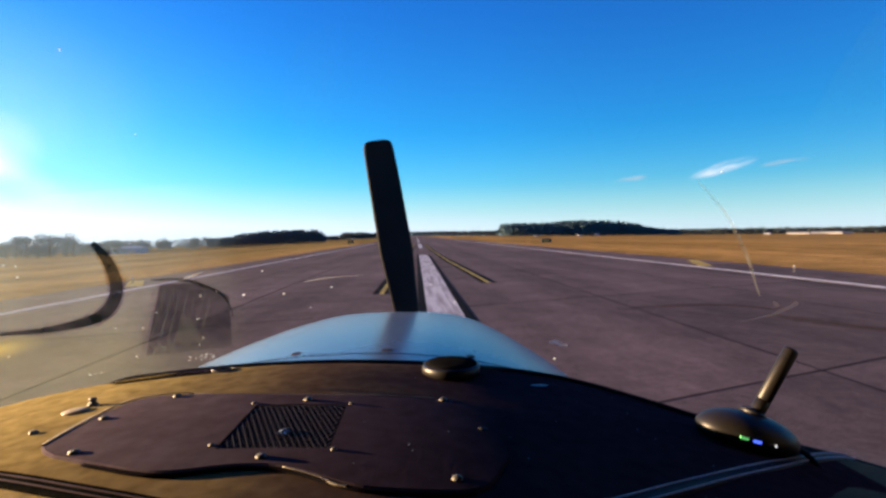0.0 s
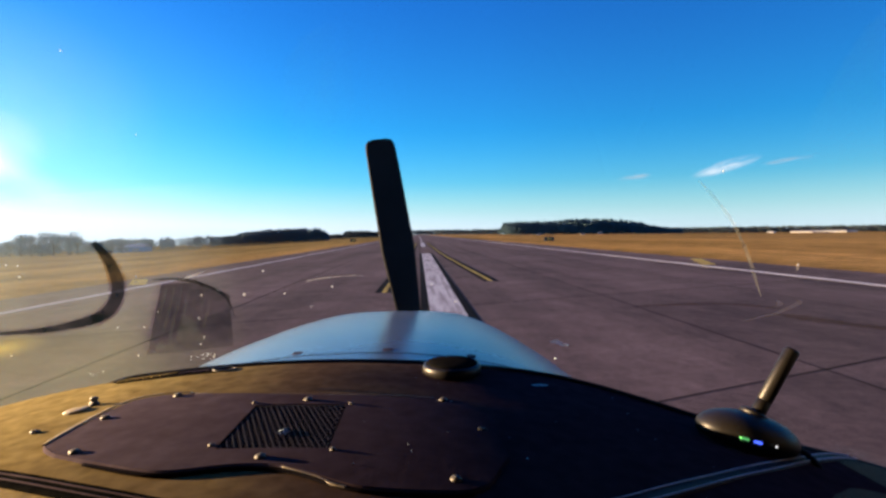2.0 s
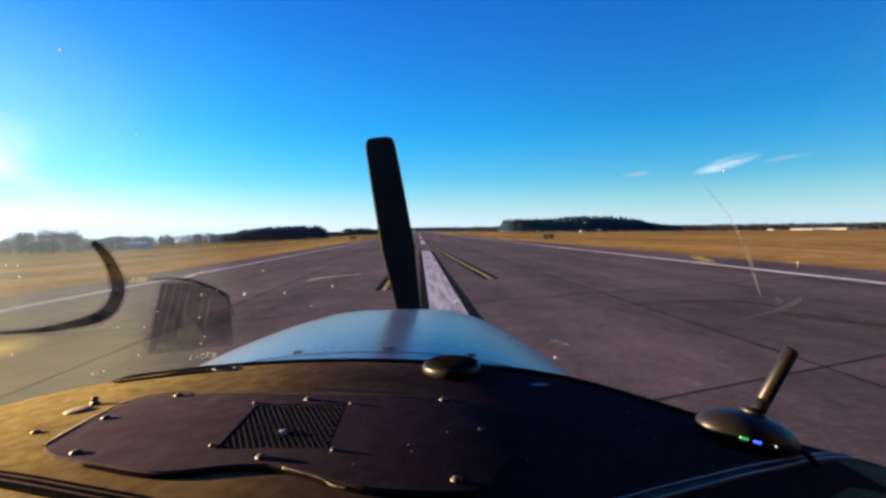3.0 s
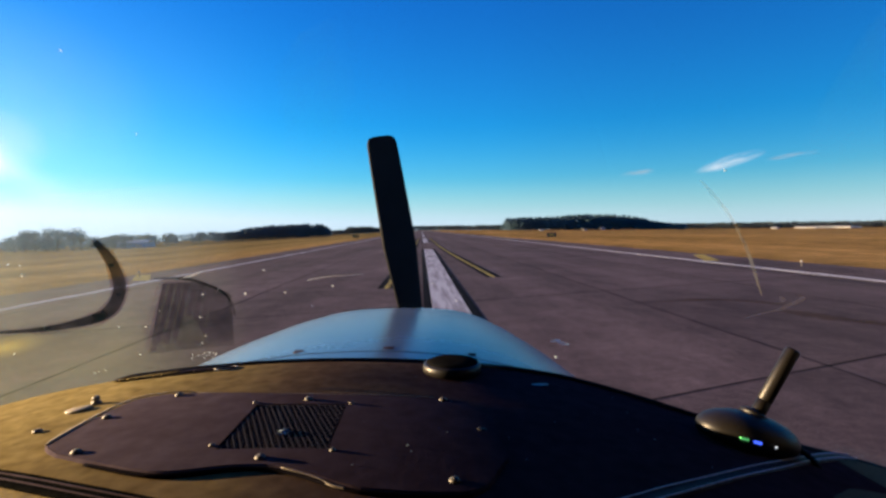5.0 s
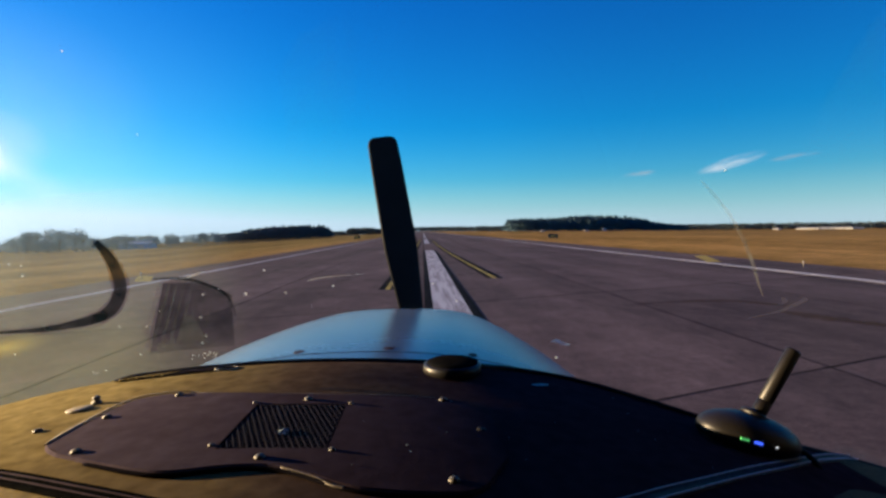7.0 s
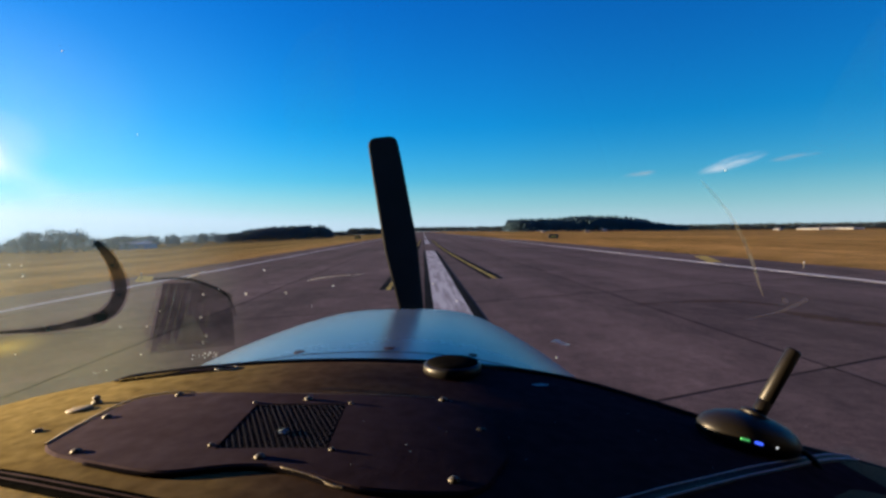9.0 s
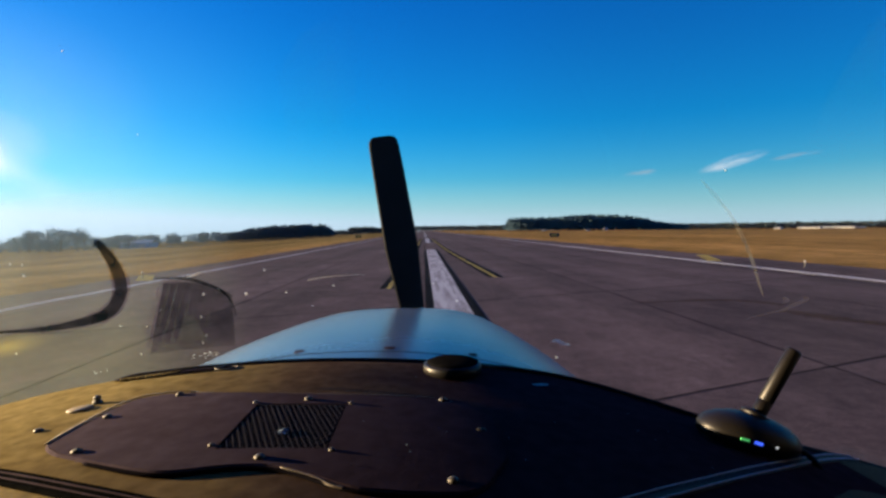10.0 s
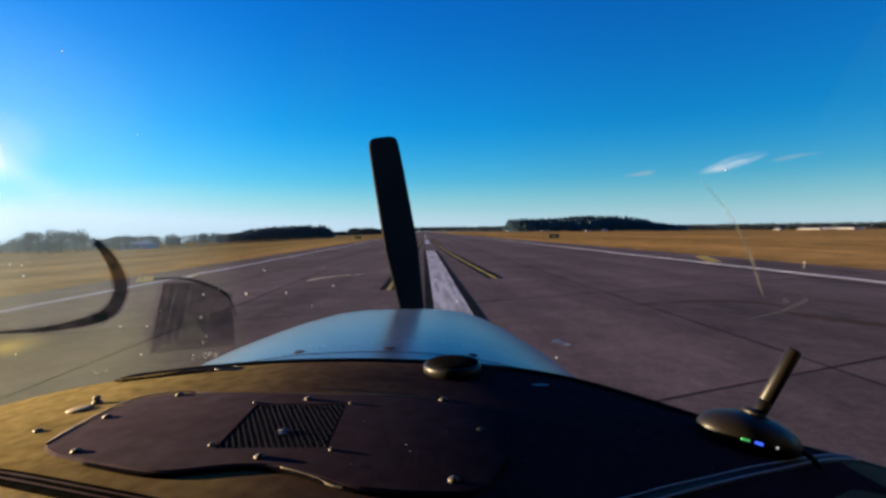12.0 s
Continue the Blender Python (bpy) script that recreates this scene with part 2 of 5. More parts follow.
MESH_METAL.node_tree.nodes["Principled BSDF"].inputs["Specular IOR Level"].default_value = 0.04
WELT_BLACK = surface("welt_black", (0.004, 0.004, 0.004), (0.010, 0.010, 0.010), 60, rough=0.8)
WELT_BLACK.node_tree.nodes["Principled BSDF"].inputs["Specular IOR Level"].default_value = 0.0
SHADE_BLACK = plain("shade_black", (0.008, 0.007, 0.009), 0.9)
SHADE_BLACK.node_tree.nodes["Principled BSDF"].inputs["Specular IOR Level"].default_value = 0.0
STEEL = surface("dull_steel", (0.05, 0.047, 0.044), (0.11, 0.103, 0.096), 60, rough=0.55, metal=0.6, bump=0.1, depth=0.0003)
# white paint: blue of the reflected sky is put into its base colour
COWL_PAINT = surface("sky_tinted_cowl_paint", (0.078, 0.122, 0.190), (0.110, 0.155, 0.225), 7, rough=0.25, metal=0.0, fine=20, bump=0.02, depth=0.0006)
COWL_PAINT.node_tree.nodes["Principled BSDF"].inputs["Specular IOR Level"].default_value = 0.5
BELLY_PAINT = surface("fuselage_paint", (0.16, 0.22, 0.30), (0.22, 0.27, 0.34), 2, rough=0.35, bump=0.03)
LIT_LIP_TAB = surface("lit_lip_and_tab", (0.15, 0.115, 0.06), (0.30, 0.235, 0.13), 40, rough=0.6)
EDGE_GLINT = surface("edge_glint", (0.06, 0.042, 0.024), (0.13, 0.095, 0.05), 60, rough=0.6)
BLUE_GLINT_LINT = surface("blue_glint_and_lint", (0.03, 0.06, 0.11), (0.10, 0.16, 0.24), 200, rough=0.5)
PAD_TAN = surface("tan_leather", (0.12, 0.088, 0.032), (0.42, 0.310, 0.11), 26, rough=0.65, fine=6, bump=0.4, depth=0.001)
PAD_TAN.node_tree.nodes["Principled BSDF"].inputs["Specular IOR Level"].default_value = 0.03
PALE_LIP = surface("pale_lip_line", (0.40, 0.43, 0.46), (0.60, 0.62, 0.64), 30, rough=0.5)
LINING = surface("cabin_lining", (0.010, 0.010, 0.010), (0.018, 0.017, 0.016), 6, rough=0.85)
PROP_BLACK = surface("propeller_black", (0.004, 0.005, 0.007), (0.008, 0.009, 0.012), 8, rough=0.6)
GLASS = glass_material()
SPLAT = surface("dried_splat", (0.52, 0.62, 0.70), (0.70, 0.82, 0.90), 80, rough=0.8, bump=0)
sp_tree = SPLAT.node_tree
sp_thin, sp_sum = sp_tree.nodes.new("ShaderNodeBsdfTranslucent"), sp_tree.nodes.new("ShaderNodeAddShader")
sp_thin.inputs["Color"].default_value = (0.22, 0.22, 0.21, 1)
sp_tree.links.new(sp_tree.nodes["Principled BSDF"].outputs[0], sp_sum.inputs[0])
sp_tree.links.new(sp_thin.outputs[0], sp_sum.inputs[1])
sp_tree.links.new(sp_sum.outputs[0], sp_tree.nodes["Material Output"].inputs["Surface"])
STITCH = surface("grey_thread", (0.30, 0.27, 0.32), (0.55, 0.50, 0.56), 200, rough=0.8)
STRAP = surface("blue_black_strap", (0.011, 0.006, 0.0105), (0.026, 0.015, 0.024), 90, rough=0.5, fine=10, bump=0.3, depth=0.0005)
LEATHER = surface("black_leather", (0.007, 0.0026, 0.0042), (0.0125, 0.0050, 0.0078), 40, rough=0.45, fine=20, bump=0.4, depth=0.0006)
LEATHER.node_tree.nodes["Principled BSDF"].inputs["Specular IOR Level"].default_value = 0.01
STRAP.node_tree.nodes["Principled BSDF"].inputs["Specular IOR Level"].default_value = 0.05
PROP_BLACK.node_tree.nodes["Principled BSDF"].inputs["Specular IOR Level"].default_value = 0.05
WHITE_WALL = surface("white_cladding", (0.24, 0.23, 0.22), (0.34, 0.33, 0.31), 0.4, rough=0.6)
BLUE_WALL = surface("blue_cladding", (0.12, 0.20, 0.34), (0.18, 0.27, 0.42), 0.4, rough=0.5)
ROOF = surface("grey_roof", (0.20, 0.20, 0.21), (0.32, 0.32, 0.33), 0.5, rough=0.5)
DARK_GLASS = plain("dark_glass", (0.02, 0.025, 0.03), 0.1)
SIGN_BLACK, SIGN_YELLOW = surface("sign_black", (0.015, 0.015, 0.016), (0.03, 0.03, 0.03), 4), plain("sign_yellow", (0.6, 0.42, 0.05), 0.5)
LED_GREEN, LED_BLUE, LED_WHITE = plain("green_led", (0.15, 0.9, 0.25), emit=0.09), plain("blue_led", (0.05, 0.12, 1.0), emit=0.4), plain("white_led", (0.9, 0.9, 0.9), emit=0.15)


# ---- mesh helpers ----
def part(name, bm, material, parent=None, label=""):
    """Link a bmesh as one mesh object, under a thing or a part."""
    me = bpy.data.meshes.new(name)
    bm.to_mesh(me)
    bm.free()
    me.materials.append(material)
    ob = new(name, me)
    ob.parent = parent
    if label:
        ob["label"] = label
    return ob


def same(name, ob, parent, m):
    """Another object on the mesh of ob."""
    o = new(name, ob.data)
    o.parent, o.matrix_basis = parent, m
    return o


def smooth(ob):
    for p in ob.data.polygons:
        p.use_smooth = True
    return ob


def from_lists(verts, faces):
    bm = bmesh.new()
    vs = [bm.verts.new(v) for v in verts]
    for f in faces:
        try:
            bm.faces.new([vs[i] for i in f])
        except ValueError:
            pass
    return bm


def stuff(name, verts, faces, material, parent=None):
    me = bpy.data.meshes.new(name)
    me.from_pydata(verts, [], faces)
    me.materials.append(material)
    ob = new(name, me)
    ob.parent = parent
    return ob


def grid(rows_of_points, close=False):
    """Quads over a grid of points."""
    verts, faces, w = [], [], len(rows_of_points[0])
    for r in rows_of_points:
        verts += r
    for i in range(len(rows_of_points) - 1):
        for j in range(w - (0 if close else 1)):
            k = (j + 1) % w
            faces.append((i * w + j, i * w + k, (i + 1) * w + k, (i + 1) * w + j))
    return from_lists(verts, faces)


def box(bm, x0, x1, y0, y1, z0, z1, m=None, bevel=0.0):
    r = bmesh.ops.create_cube(bm, size=1)
    mm = Matrix.Translation(((x0 + x1) / 2, (y0 + y1) / 2, (z0 + z1) / 2)) @ Matrix.Diagonal((x1 - x0, y1 - y0, z1 - z0, 1))
    bmesh.ops.transform(bm, matrix=(m or Matrix()) @ mm, verts=r["verts"])
    if bevel:
        edges = {e for v in r["verts"] for e in v.link_edges}
        bmesh.ops.bevel(bm, geom=list(edges), offset=bevel, segments=2, affect="EDGES", profile=0.6)
    return bm


def lathe(profile, seg=28, m=None):
    """Turn a profile of (radius, height) about z."""
    rings = [[Vector((r * math.cos(2 * math.pi * k / seg), r * math.sin(2 * math.pi * k / seg), h)) for k in range(seg)] for r, h in profile]
    bm = grid(rings, True)
    bm.verts.ensure_lookup_table()
    for ring in (range(seg), range(len(profile) * seg - seg, len(profile) * seg)):
        bm.faces.new([bm.verts[i] for i in ring])
    bmesh.ops.recalc_face_normals(bm, faces=bm.faces)
    if m:
        bmesh.ops.transform(bm, matrix=m, verts=bm.verts)
    return bm


def spline(points, n):
    """n + 1 points of a smooth curve through the given ones."""
    pts = [Vector(p) for p in points]
    ext = [2 * pts[0] - pts[1]] + pts + [2 * pts[-1] - pts[-2]]
    out = []
    for k in range(n + 1):
        u = k / n * (len(pts) - 1)
        i = min(int(u), len(pts) - 2)
        f = u - i
        a, b, c, d = ext[i:i + 4]
        out.append(0.5 * (2 * b + (c - a) * f + (2 * a - 5 * b + 4 * c - d) * f * f + (3 * b - a - 3 * c + d) * f ** 3))
    return out


def tube(points, radius, n=24, seg=8):
    """A round cord along a smooth curve."""
    c = spline(points, n)
    rings = []
    for i, p in enumerate(c):
        d = (c[min(i + 1, n)] - c[max(i - 1, 0)]).normalized()
        s = d.cross(Vector((0, 0, 1))).normalized()
        u = s.cross(d)
        rings.append([p + radius * (s * math.cos(2 * math.pi * k / seg) + u * math.sin(2 * math.pi * k / seg)) for k in range(seg)])
    bm = grid(rings, True)
    bm.verts.ensure_lookup_table()
    for ring in (range(seg), range(n * seg, n * seg + seg)):
        bm.faces.new([bm.verts[i] for i in ring])
    bmesh.ops.recalc_face_normals(bm, faces=bm.faces)
    return bm


def interp(x, table):
    xs, ys = [a for a, _ in table], [b for _, b in table]
    return float(np.interp(x, xs, ys))


def thing(name, label, category, at=(0, 0, 0), group="", kind=""):
    e = new(name)
    e.location = at
    e.empty_display_size = 0.1
    return tagged(e, label, category, group, kind)


# ---- ground ----
def ground_z(x, y):
    z = -0.035
    if x < -14:
        z -= 8.5 * (1 - math.exp(-(-x - 14) * 0.047 / 8.5 * 1.25)) + 0.028 * max(0.0, -x - 200)
    if x > 70:
        z -= 8.0 * (1 - math.exp(-(x - 70) * 0.012 / 8.0))
    return z


def steps(lo, hi, near, far, growth):
    out, d, v = [0.0], near, 0.0
    while v < hi:
        v, d = v + d, min(d * growth, far)
        out.append(v)
    d, v = near, 0.0
    while v > lo:
        v, d = v - d, min(d * growth, far)
        out.insert(0, v)
    return out


gx, gy = steps(-2600, 2600, 3.0, 150, 1.12), steps(-900, 4300, 6.0, 150, 1.12)
bm = grid([[Vector((x, y, ground_z(x, y) + (0.04 * noise.noise((x * 0.05, y * 0.05, 0)) - 0.03 if x < -12.5 or x > 18 else -0.03))) for x in gx] for y in gy])
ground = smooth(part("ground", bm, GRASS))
tagged(ground, "wide airfield of dry golden grass falling away gently", "ground", kind="structure")

# tufts along the verges
rnd = random.Random(4)
verts, faces = [], []
for k in range(30000):
    left = rnd.random() < 0.4
    y = 8 + 190 * rnd.random() ** 1.6
    x = -12.1 - 26 * rnd.random() ** 2 if left else 17.5 + 40 * rnd.random() ** 1.8
    z, h, w, a = ground_z(x, y) - 0.04, rnd.uniform(0.02, 0.06), rnd.uniform(0.006, 0.02), rnd.uniform(0, 3.14)
    i, lean = len(verts), rnd.uniform(-0.08, 0.08)
    verts += [(x - w * math.cos(a), y - w * math.sin(a), z), (x + w * math.cos(a), y + w * math.sin(a), z), (x + lean, y + lean, z + h)]
    faces.append((i, i + 1, i + 2))
tagged(stuff("grass_tufts", verts, faces, BLADE_GRASS), "loose tufts of dry straw-coloured grass along the pavement", "grass", kind="stuff")

# ---- runway ----
COLS = [-11.9, -9.0, -4.44, 0.13, 4.95, 9.4, 13.84, 17.4]
ROW0, ROW, GAP = 5.8, 7.6, 0.01
SKEW = 0.38     # the cross joints run aslant, metres ahead for each metre to the right
bm = box(bmesh.new(), COLS[0], COLS[-1], -60, 1500, -0.06, -0.002)
runway = part("runway", bm, TAR)
tagged(runway, "wide grey paved runway with dark sealed joints", "runway", kind="structure")


def slab_verts(x0, x1, y0, y1, z=0.0):
    b = 0.0018
    corners = [(x0, y0, z - 0.03), (x1, y0, z - 0.03), (x1, y1, z - 0.03), (x0, y1, z - 0.03), (x0, y0, z - b), (x1, y0, z - b), (x1, y1, z - b), (x0, y1, z - b),
            (x0 + b, y0 + b, z), (x1 - b, y0 + b, z), (x1 - b, y1 - b, z), (x0 + b, y1 - b, z)]
    return [(x, y + SKEW * x, h) for x, y, h in corners]


SLAB_FACES = [(0, 1, 5, 4), (1, 2, 6, 5), (2, 3, 7, 6), (3, 0, 4, 7), (4, 5, 9, 8), (5, 6, 10, 9), (6, 7, 11, 10), (7, 4, 8, 11), (8, 9, 10, 11)]

# ---- markings ----
def flat_bar(name, label, x0, x1, y0, y1, material, z=0.004, border=0.0, parent=None):
    """A painted bar, with the black border that sets it off."""
    ob = part(name, box(bmesh.new(), x0, x1, y0, y1, -0.01, z), material, parent)
    tagged(ob, label, "marking", kind="structure")
    if border:
        part("border", box(bmesh.new(), x0 - border, x0 - 0.004, y0 - border, y1 + border, -0.01, z - 0.001), BLACK_PAINT, ob)
        part("border", box(bmesh.new(), x1 + 0.004, x1 + border, y0 - border, y1 + border, -0.01, z - 0.001), BLACK_PAINT, ob)
        part("border", box(bmesh.new(), x0, x1, y0 - border, y0 - 0.004, -0.01, z - 0.001), BLACK_PAINT, ob)
    return ob


for k in range(-1, 20):
    y0 = 8.5 + 61.0 * k
    flat_bar("centre_line_stripe", "worn white runway centre line stripe edged in black", 0.28, 1.05, y0, y0 + 36.6, WHITE_PAINT, 0.005, 0.2 if k < 3 else 0.0)["group"] = "centre line stripes"
flat_bar("edge_line", "worn white line along the runway edge", -9.85, -9.55, -50, 1450, WHITE_PAINT)
flat_bar("edge_line", "worn white line along the runway edge", 13.55, 14.0, -50, 1450, WHITE_PAINT)


def lead_line(points):
    """A yellow taxi line edged in black that runs in beside the centre line."""
    c = spline([(x, y, 0) for x, y in points], 40)

    def strip(a, b, z):
        return grid([[Vector((p.x + a + 0.02 * noise.noise((a, p.y * 0.6, 1)), p.y, z)), Vector((p.x + b + 0.02 * noise.noise((b, p.y * 0.6, 7)), p.y, z))] for p in c])
    ob = part("taxi_line", strip(-0.07, 0.07, 0.006), YELLOW_PAINT)
    tagged(ob, "narrow yellow taxi line painted on a black band", "marking", kind="structure")
    part("border", strip(-0.27, -0.074, 0.005), BLACK_PAINT, ob)
    part("border", strip(0.074, 0.29, 0.005), BLACK_PAINT, ob)


lead_line([(2.62, 18.0), (2.34, 28.0), (2.08, 40.0), (1.86, 60.0), (1.7, 100.0)])
lead_line([(-1.0, 15.0), (-0.86, 28.0), (-0.72, 42.0), (-0.58, 60.0), (-0.45, 100.0)])


def shoulder_bar(x, y, side, w, dx, dy):
    """A slanted yellow bar that runs outwards from the edge line."""
    corners = [(0, 0), (w, 0), (w + dx, dy), (dx, dy)]
    vs = [(x + side * a, y + b, z) for z in (-0.01, 0.004) for a, b in corners]
    ob = part("shoulder_bar", from_lists(vs, [(4, 5, 6, 7), (0, 1, 5, 4), (1, 2, 6, 5), (2, 3, 7, 6), (3, 0, 4, 7)]), YELLOW_PAINT)
    bm = bmesh.new()
    bm.from_mesh(ob.data)
    bmesh.ops.recalc_face_normals(bm, faces=bm.faces)
    bm.to_mesh(ob.data)
    bm.free()
    tagged(ob, "faded slanted yellow bar painted on the runway shoulder", "marking", kind="structure")


for y in (24.5, 91.0, 152.0):
    shoulder_bar(14.03, y, 1, 0.7, 2.4, 5.6)
    shoulder_bar(-9.95, y - 5.4, -1, 0.62, 1.3, 2.7)


# ---- trees and far things ----
def tree_lists(x, y, z, h, w, rng, verts, faces, leaves=70, size=0.14, conifer=True):
    """Trunk and leaf clumps of one tree, appended to the lists."""
    i = len(verts)
    for k in range(5):
        a = 2 * math.pi * k / 5
        verts.append((x + 0.03 * h * 0.5 * math.cos(a), y + 0.03 * h * 0.5 * math.sin(a), z - 0.5))
    verts.append((x, y, z + h * 0.8))
    faces.extend((i + k, i + (k + 1) % 5, i + 5) for k in range(5))
    lobes = [(rng.uniform(-0.3, 0.3) * w, rng.uniform(-0.3, 0.3) * w, rng.uniform(0.22, 0.95)) for _ in range(9)]
    for k in range(leaves):
        if conifer:
            f = rng.random() ** 0.8
            r = w * 0.5 * (1.05 - f ** 1.6) * (0.45 + 0.55 * rng.random())
            a = rng.uniform(0, 6.283)
            c = Vector((x + r * math.cos(a), y + r * math.sin(a), z + h * (0.12 + 0.88 * f)))
        else:
            lx, ly, lz = rng.choice(lobes)
            d = Vector((rng.gauss(0, 1), rng.gauss(0, 1), rng.gauss(0, 0.8))) * 0.17 * w
            c = Vector((x + lx + d.x, y + ly + d.y, z + h * lz * 0.95 + d.z * 0.8))
        u = Vector((rng.gauss(0, 1), rng.gauss(0, 1), rng.gauss(0, 0.5))).normalized() * size * h * rng.uniform(0.5, 1.1)
        v = Vector((rng.gauss(0, 1), rng.gauss(0, 1), rng.gauss(0, 1))).normalized() * size * h * rng.uniform(0.4, 0.9)
        i = len(verts)
        verts += [tuple(c - u), tuple(c + v * 0.7), tuple(c + u), tuple(c - v)]
        faces.append((i, i + 1, i + 2, i + 3))


def wood(name, label, belt, count, seed, depth, leaves=60, material=PINE, conifer=True, size=0.13):
    """A belt of trees. belt: (side per metre ahead, metres ahead, height)."""
    rng, verts, faces = random.Random(seed), [], []
    ss, ds, hs = [b[0] for b in belt], [b[1] for b in belt], [b[2] for b in belt]
    for k in range(count):
        s = rng.uniform(ss[0], ss[-1])
        d = float(np.interp(s, ss, ds)) + rng.uniform(0, depth)
        h = float(np.interp(s, ss, hs)) * rng.uniform(0.78, 1.06)
        tree_lists(s * d, d, ground_z(s * d, d), h, h * rng.uniform(0.45, 0.75), rng, verts, faces, leaves, size, conifer and rng.random() < 0.6)
    return tagged(stuff(name, verts, faces, material), label, "woods", kind="stuff")


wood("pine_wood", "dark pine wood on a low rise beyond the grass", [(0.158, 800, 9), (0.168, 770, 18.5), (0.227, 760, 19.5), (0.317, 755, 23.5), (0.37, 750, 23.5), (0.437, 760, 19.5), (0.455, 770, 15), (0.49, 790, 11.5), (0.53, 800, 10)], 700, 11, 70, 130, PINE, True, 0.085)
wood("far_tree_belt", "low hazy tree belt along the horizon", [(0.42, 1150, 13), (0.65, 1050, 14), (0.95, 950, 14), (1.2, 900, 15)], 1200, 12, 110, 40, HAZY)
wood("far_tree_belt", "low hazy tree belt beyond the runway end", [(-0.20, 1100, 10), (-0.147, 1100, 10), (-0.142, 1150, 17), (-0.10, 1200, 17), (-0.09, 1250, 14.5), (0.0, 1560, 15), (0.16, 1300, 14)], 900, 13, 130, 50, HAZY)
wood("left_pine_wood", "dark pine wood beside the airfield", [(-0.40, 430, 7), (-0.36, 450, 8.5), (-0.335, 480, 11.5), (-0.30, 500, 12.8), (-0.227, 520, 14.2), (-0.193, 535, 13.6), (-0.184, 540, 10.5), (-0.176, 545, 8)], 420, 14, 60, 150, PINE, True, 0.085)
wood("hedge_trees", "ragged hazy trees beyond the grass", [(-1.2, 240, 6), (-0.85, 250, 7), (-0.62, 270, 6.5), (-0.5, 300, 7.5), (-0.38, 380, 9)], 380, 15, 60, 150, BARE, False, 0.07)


def lone_tree(x, y, h, seed):
    rng, verts, faces = random.Random(seed), [], []
    tree_lists(0, 0, 0, h, h * 0.85, rng, verts, faces, 1500, 0.042, False)
    e = thing("tree", "thin leafy tree standing in haze beyond the grass", "tree", (x, y, ground_z(x, y) - 0.2), "trees beyond the grass")
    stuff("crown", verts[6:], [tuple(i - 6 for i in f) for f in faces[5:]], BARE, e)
    trunk = [[Vector((r * math.cos(2 * math.pi * k / 8), r * math.sin(2 * math.pi * k / 8), z)) for k in range(8)] for r, z in ((0.035 * h, -0.3), (0.025 * h, 0.3 * h), (0.008 * h, 0.75 * h))]
    part("trunk", grid(trunk, True), BARK, e)
    for k in range(5):
        a = rng.uniform(0, 6.28)
        p = [(0, 0, (0.25 + 0.08 * k) * h), (0.14 * h * math.cos(a), 0.14 * h * math.sin(a), (0.4 + 0.08 * k) * h), (0.25 * h * math.cos(a), 0.25 * h * math.sin(a), (0.55 + 0.07 * k) * h)]
        part("limb", tube(p, 0.009 * h, 6, 5), BARK, e)


for s, h, k in [(-0.77, 7.5, 2), (-0.752, 9.4, 3), (-0.733, 9.8, 4), (-0.713, 10.4, 5), (-0.692, 9.6, 6), (-0.662, 9.9, 7), (-0.648, 8.0, 10), (-0.585, 6.8, 9), (-0.566, 7.6, 8)]:
    lone_tree(s * 232, 232, h, 30 + k)


def shed(name, label, x, y, w, d, h, wall, rise=1.2, turn=0):
    """A low building with a pitched roof, a door and windows."""
    z = ground_z(x, y) - 0.1
    e = thing(name, label, "building", (x, y, z), "far airfield buildings")
    e.rotation_euler.z = radians(turn)
    part("wall", box(bmesh.new(), -w / 2, w / 2, -d / 2, d / 2, 0, h), wall, e)
    rf = from_lists([(-w / 2 - .4, -d / 2 - .4, h), (w / 2 + .4, -d / 2 - .4, h), (w / 2 + .4, d / 2 + .4, h), (-w / 2 - .4, d / 2 + .4, h), (-w / 2 - .4, 0, h + rise), (w / 2 + .4, 0, h + rise)],
                    [(0, 1, 5, 4), (2, 3, 4, 5), (0, 4, 3), (1, 2, 5), (3, 2, 1, 0)])
    part("roof", rf, ROOF, e)
    n = max(2, int(w / 7))
    for k in range(n):
        cx = -w / 2 + w * (k + 0.5) / n
        if k % 3 == 1:
            part("door", box(bmesh.new(), cx - 1.6, cx + 1.6, -d / 2 - 0.06, -d / 2 - 0.003, 0, h * 0.75), ROOF, e)
        else:
            part("window", box(bmesh.new(), cx - 1.0, cx + 1.0, -d / 2 - 0.05, -d / 2 - 0.003, h * 0.4, h * 0.75), DARK_GLASS, e)


shed("blue_shed", "long low blue shed in front of hazy trees", -0.547 * 262, 262, 15, 8, 2.6, BLUE_WALL)
for s, d, w, h in [(0.714, 900, 10, 2.2), (0.779, 900, 34, 2.6), (0.834, 890, 54, 3.0), (0.886, 880, 10, 2.2)]:
    shed("hangar", "long white hangar far across the airfield", s * d, d, w, 18, h, WHITE_WALL, 1.2, -50)
shed("white_house", "small white building at the edge of the pine wood", 0.361 * 735, 735, 5, 4, 3, WHITE_WALL)


def marker_box(x, y):
    z = ground_z(x, y) - 0.05
    e = thing("marker_box", "small white marker box standing in the grass", "marker", (x, y, z), "white marker boxes")
    part("body", box(bmesh.new(), -1.0, 1.0, -0.35, 0.35, 0.5, 1.5, bevel=0.06), WHITE_WALL, e)
    for dx in (-0.7, 0.7):
        part("leg", box(bmesh.new(), dx - 0.06, dx + 0.06, -0.06, 0.06, 0, 0.5), STEEL, e)


marker_box(0.2376 * 260, 260)
marker_box(0.3258 * 250, 250)


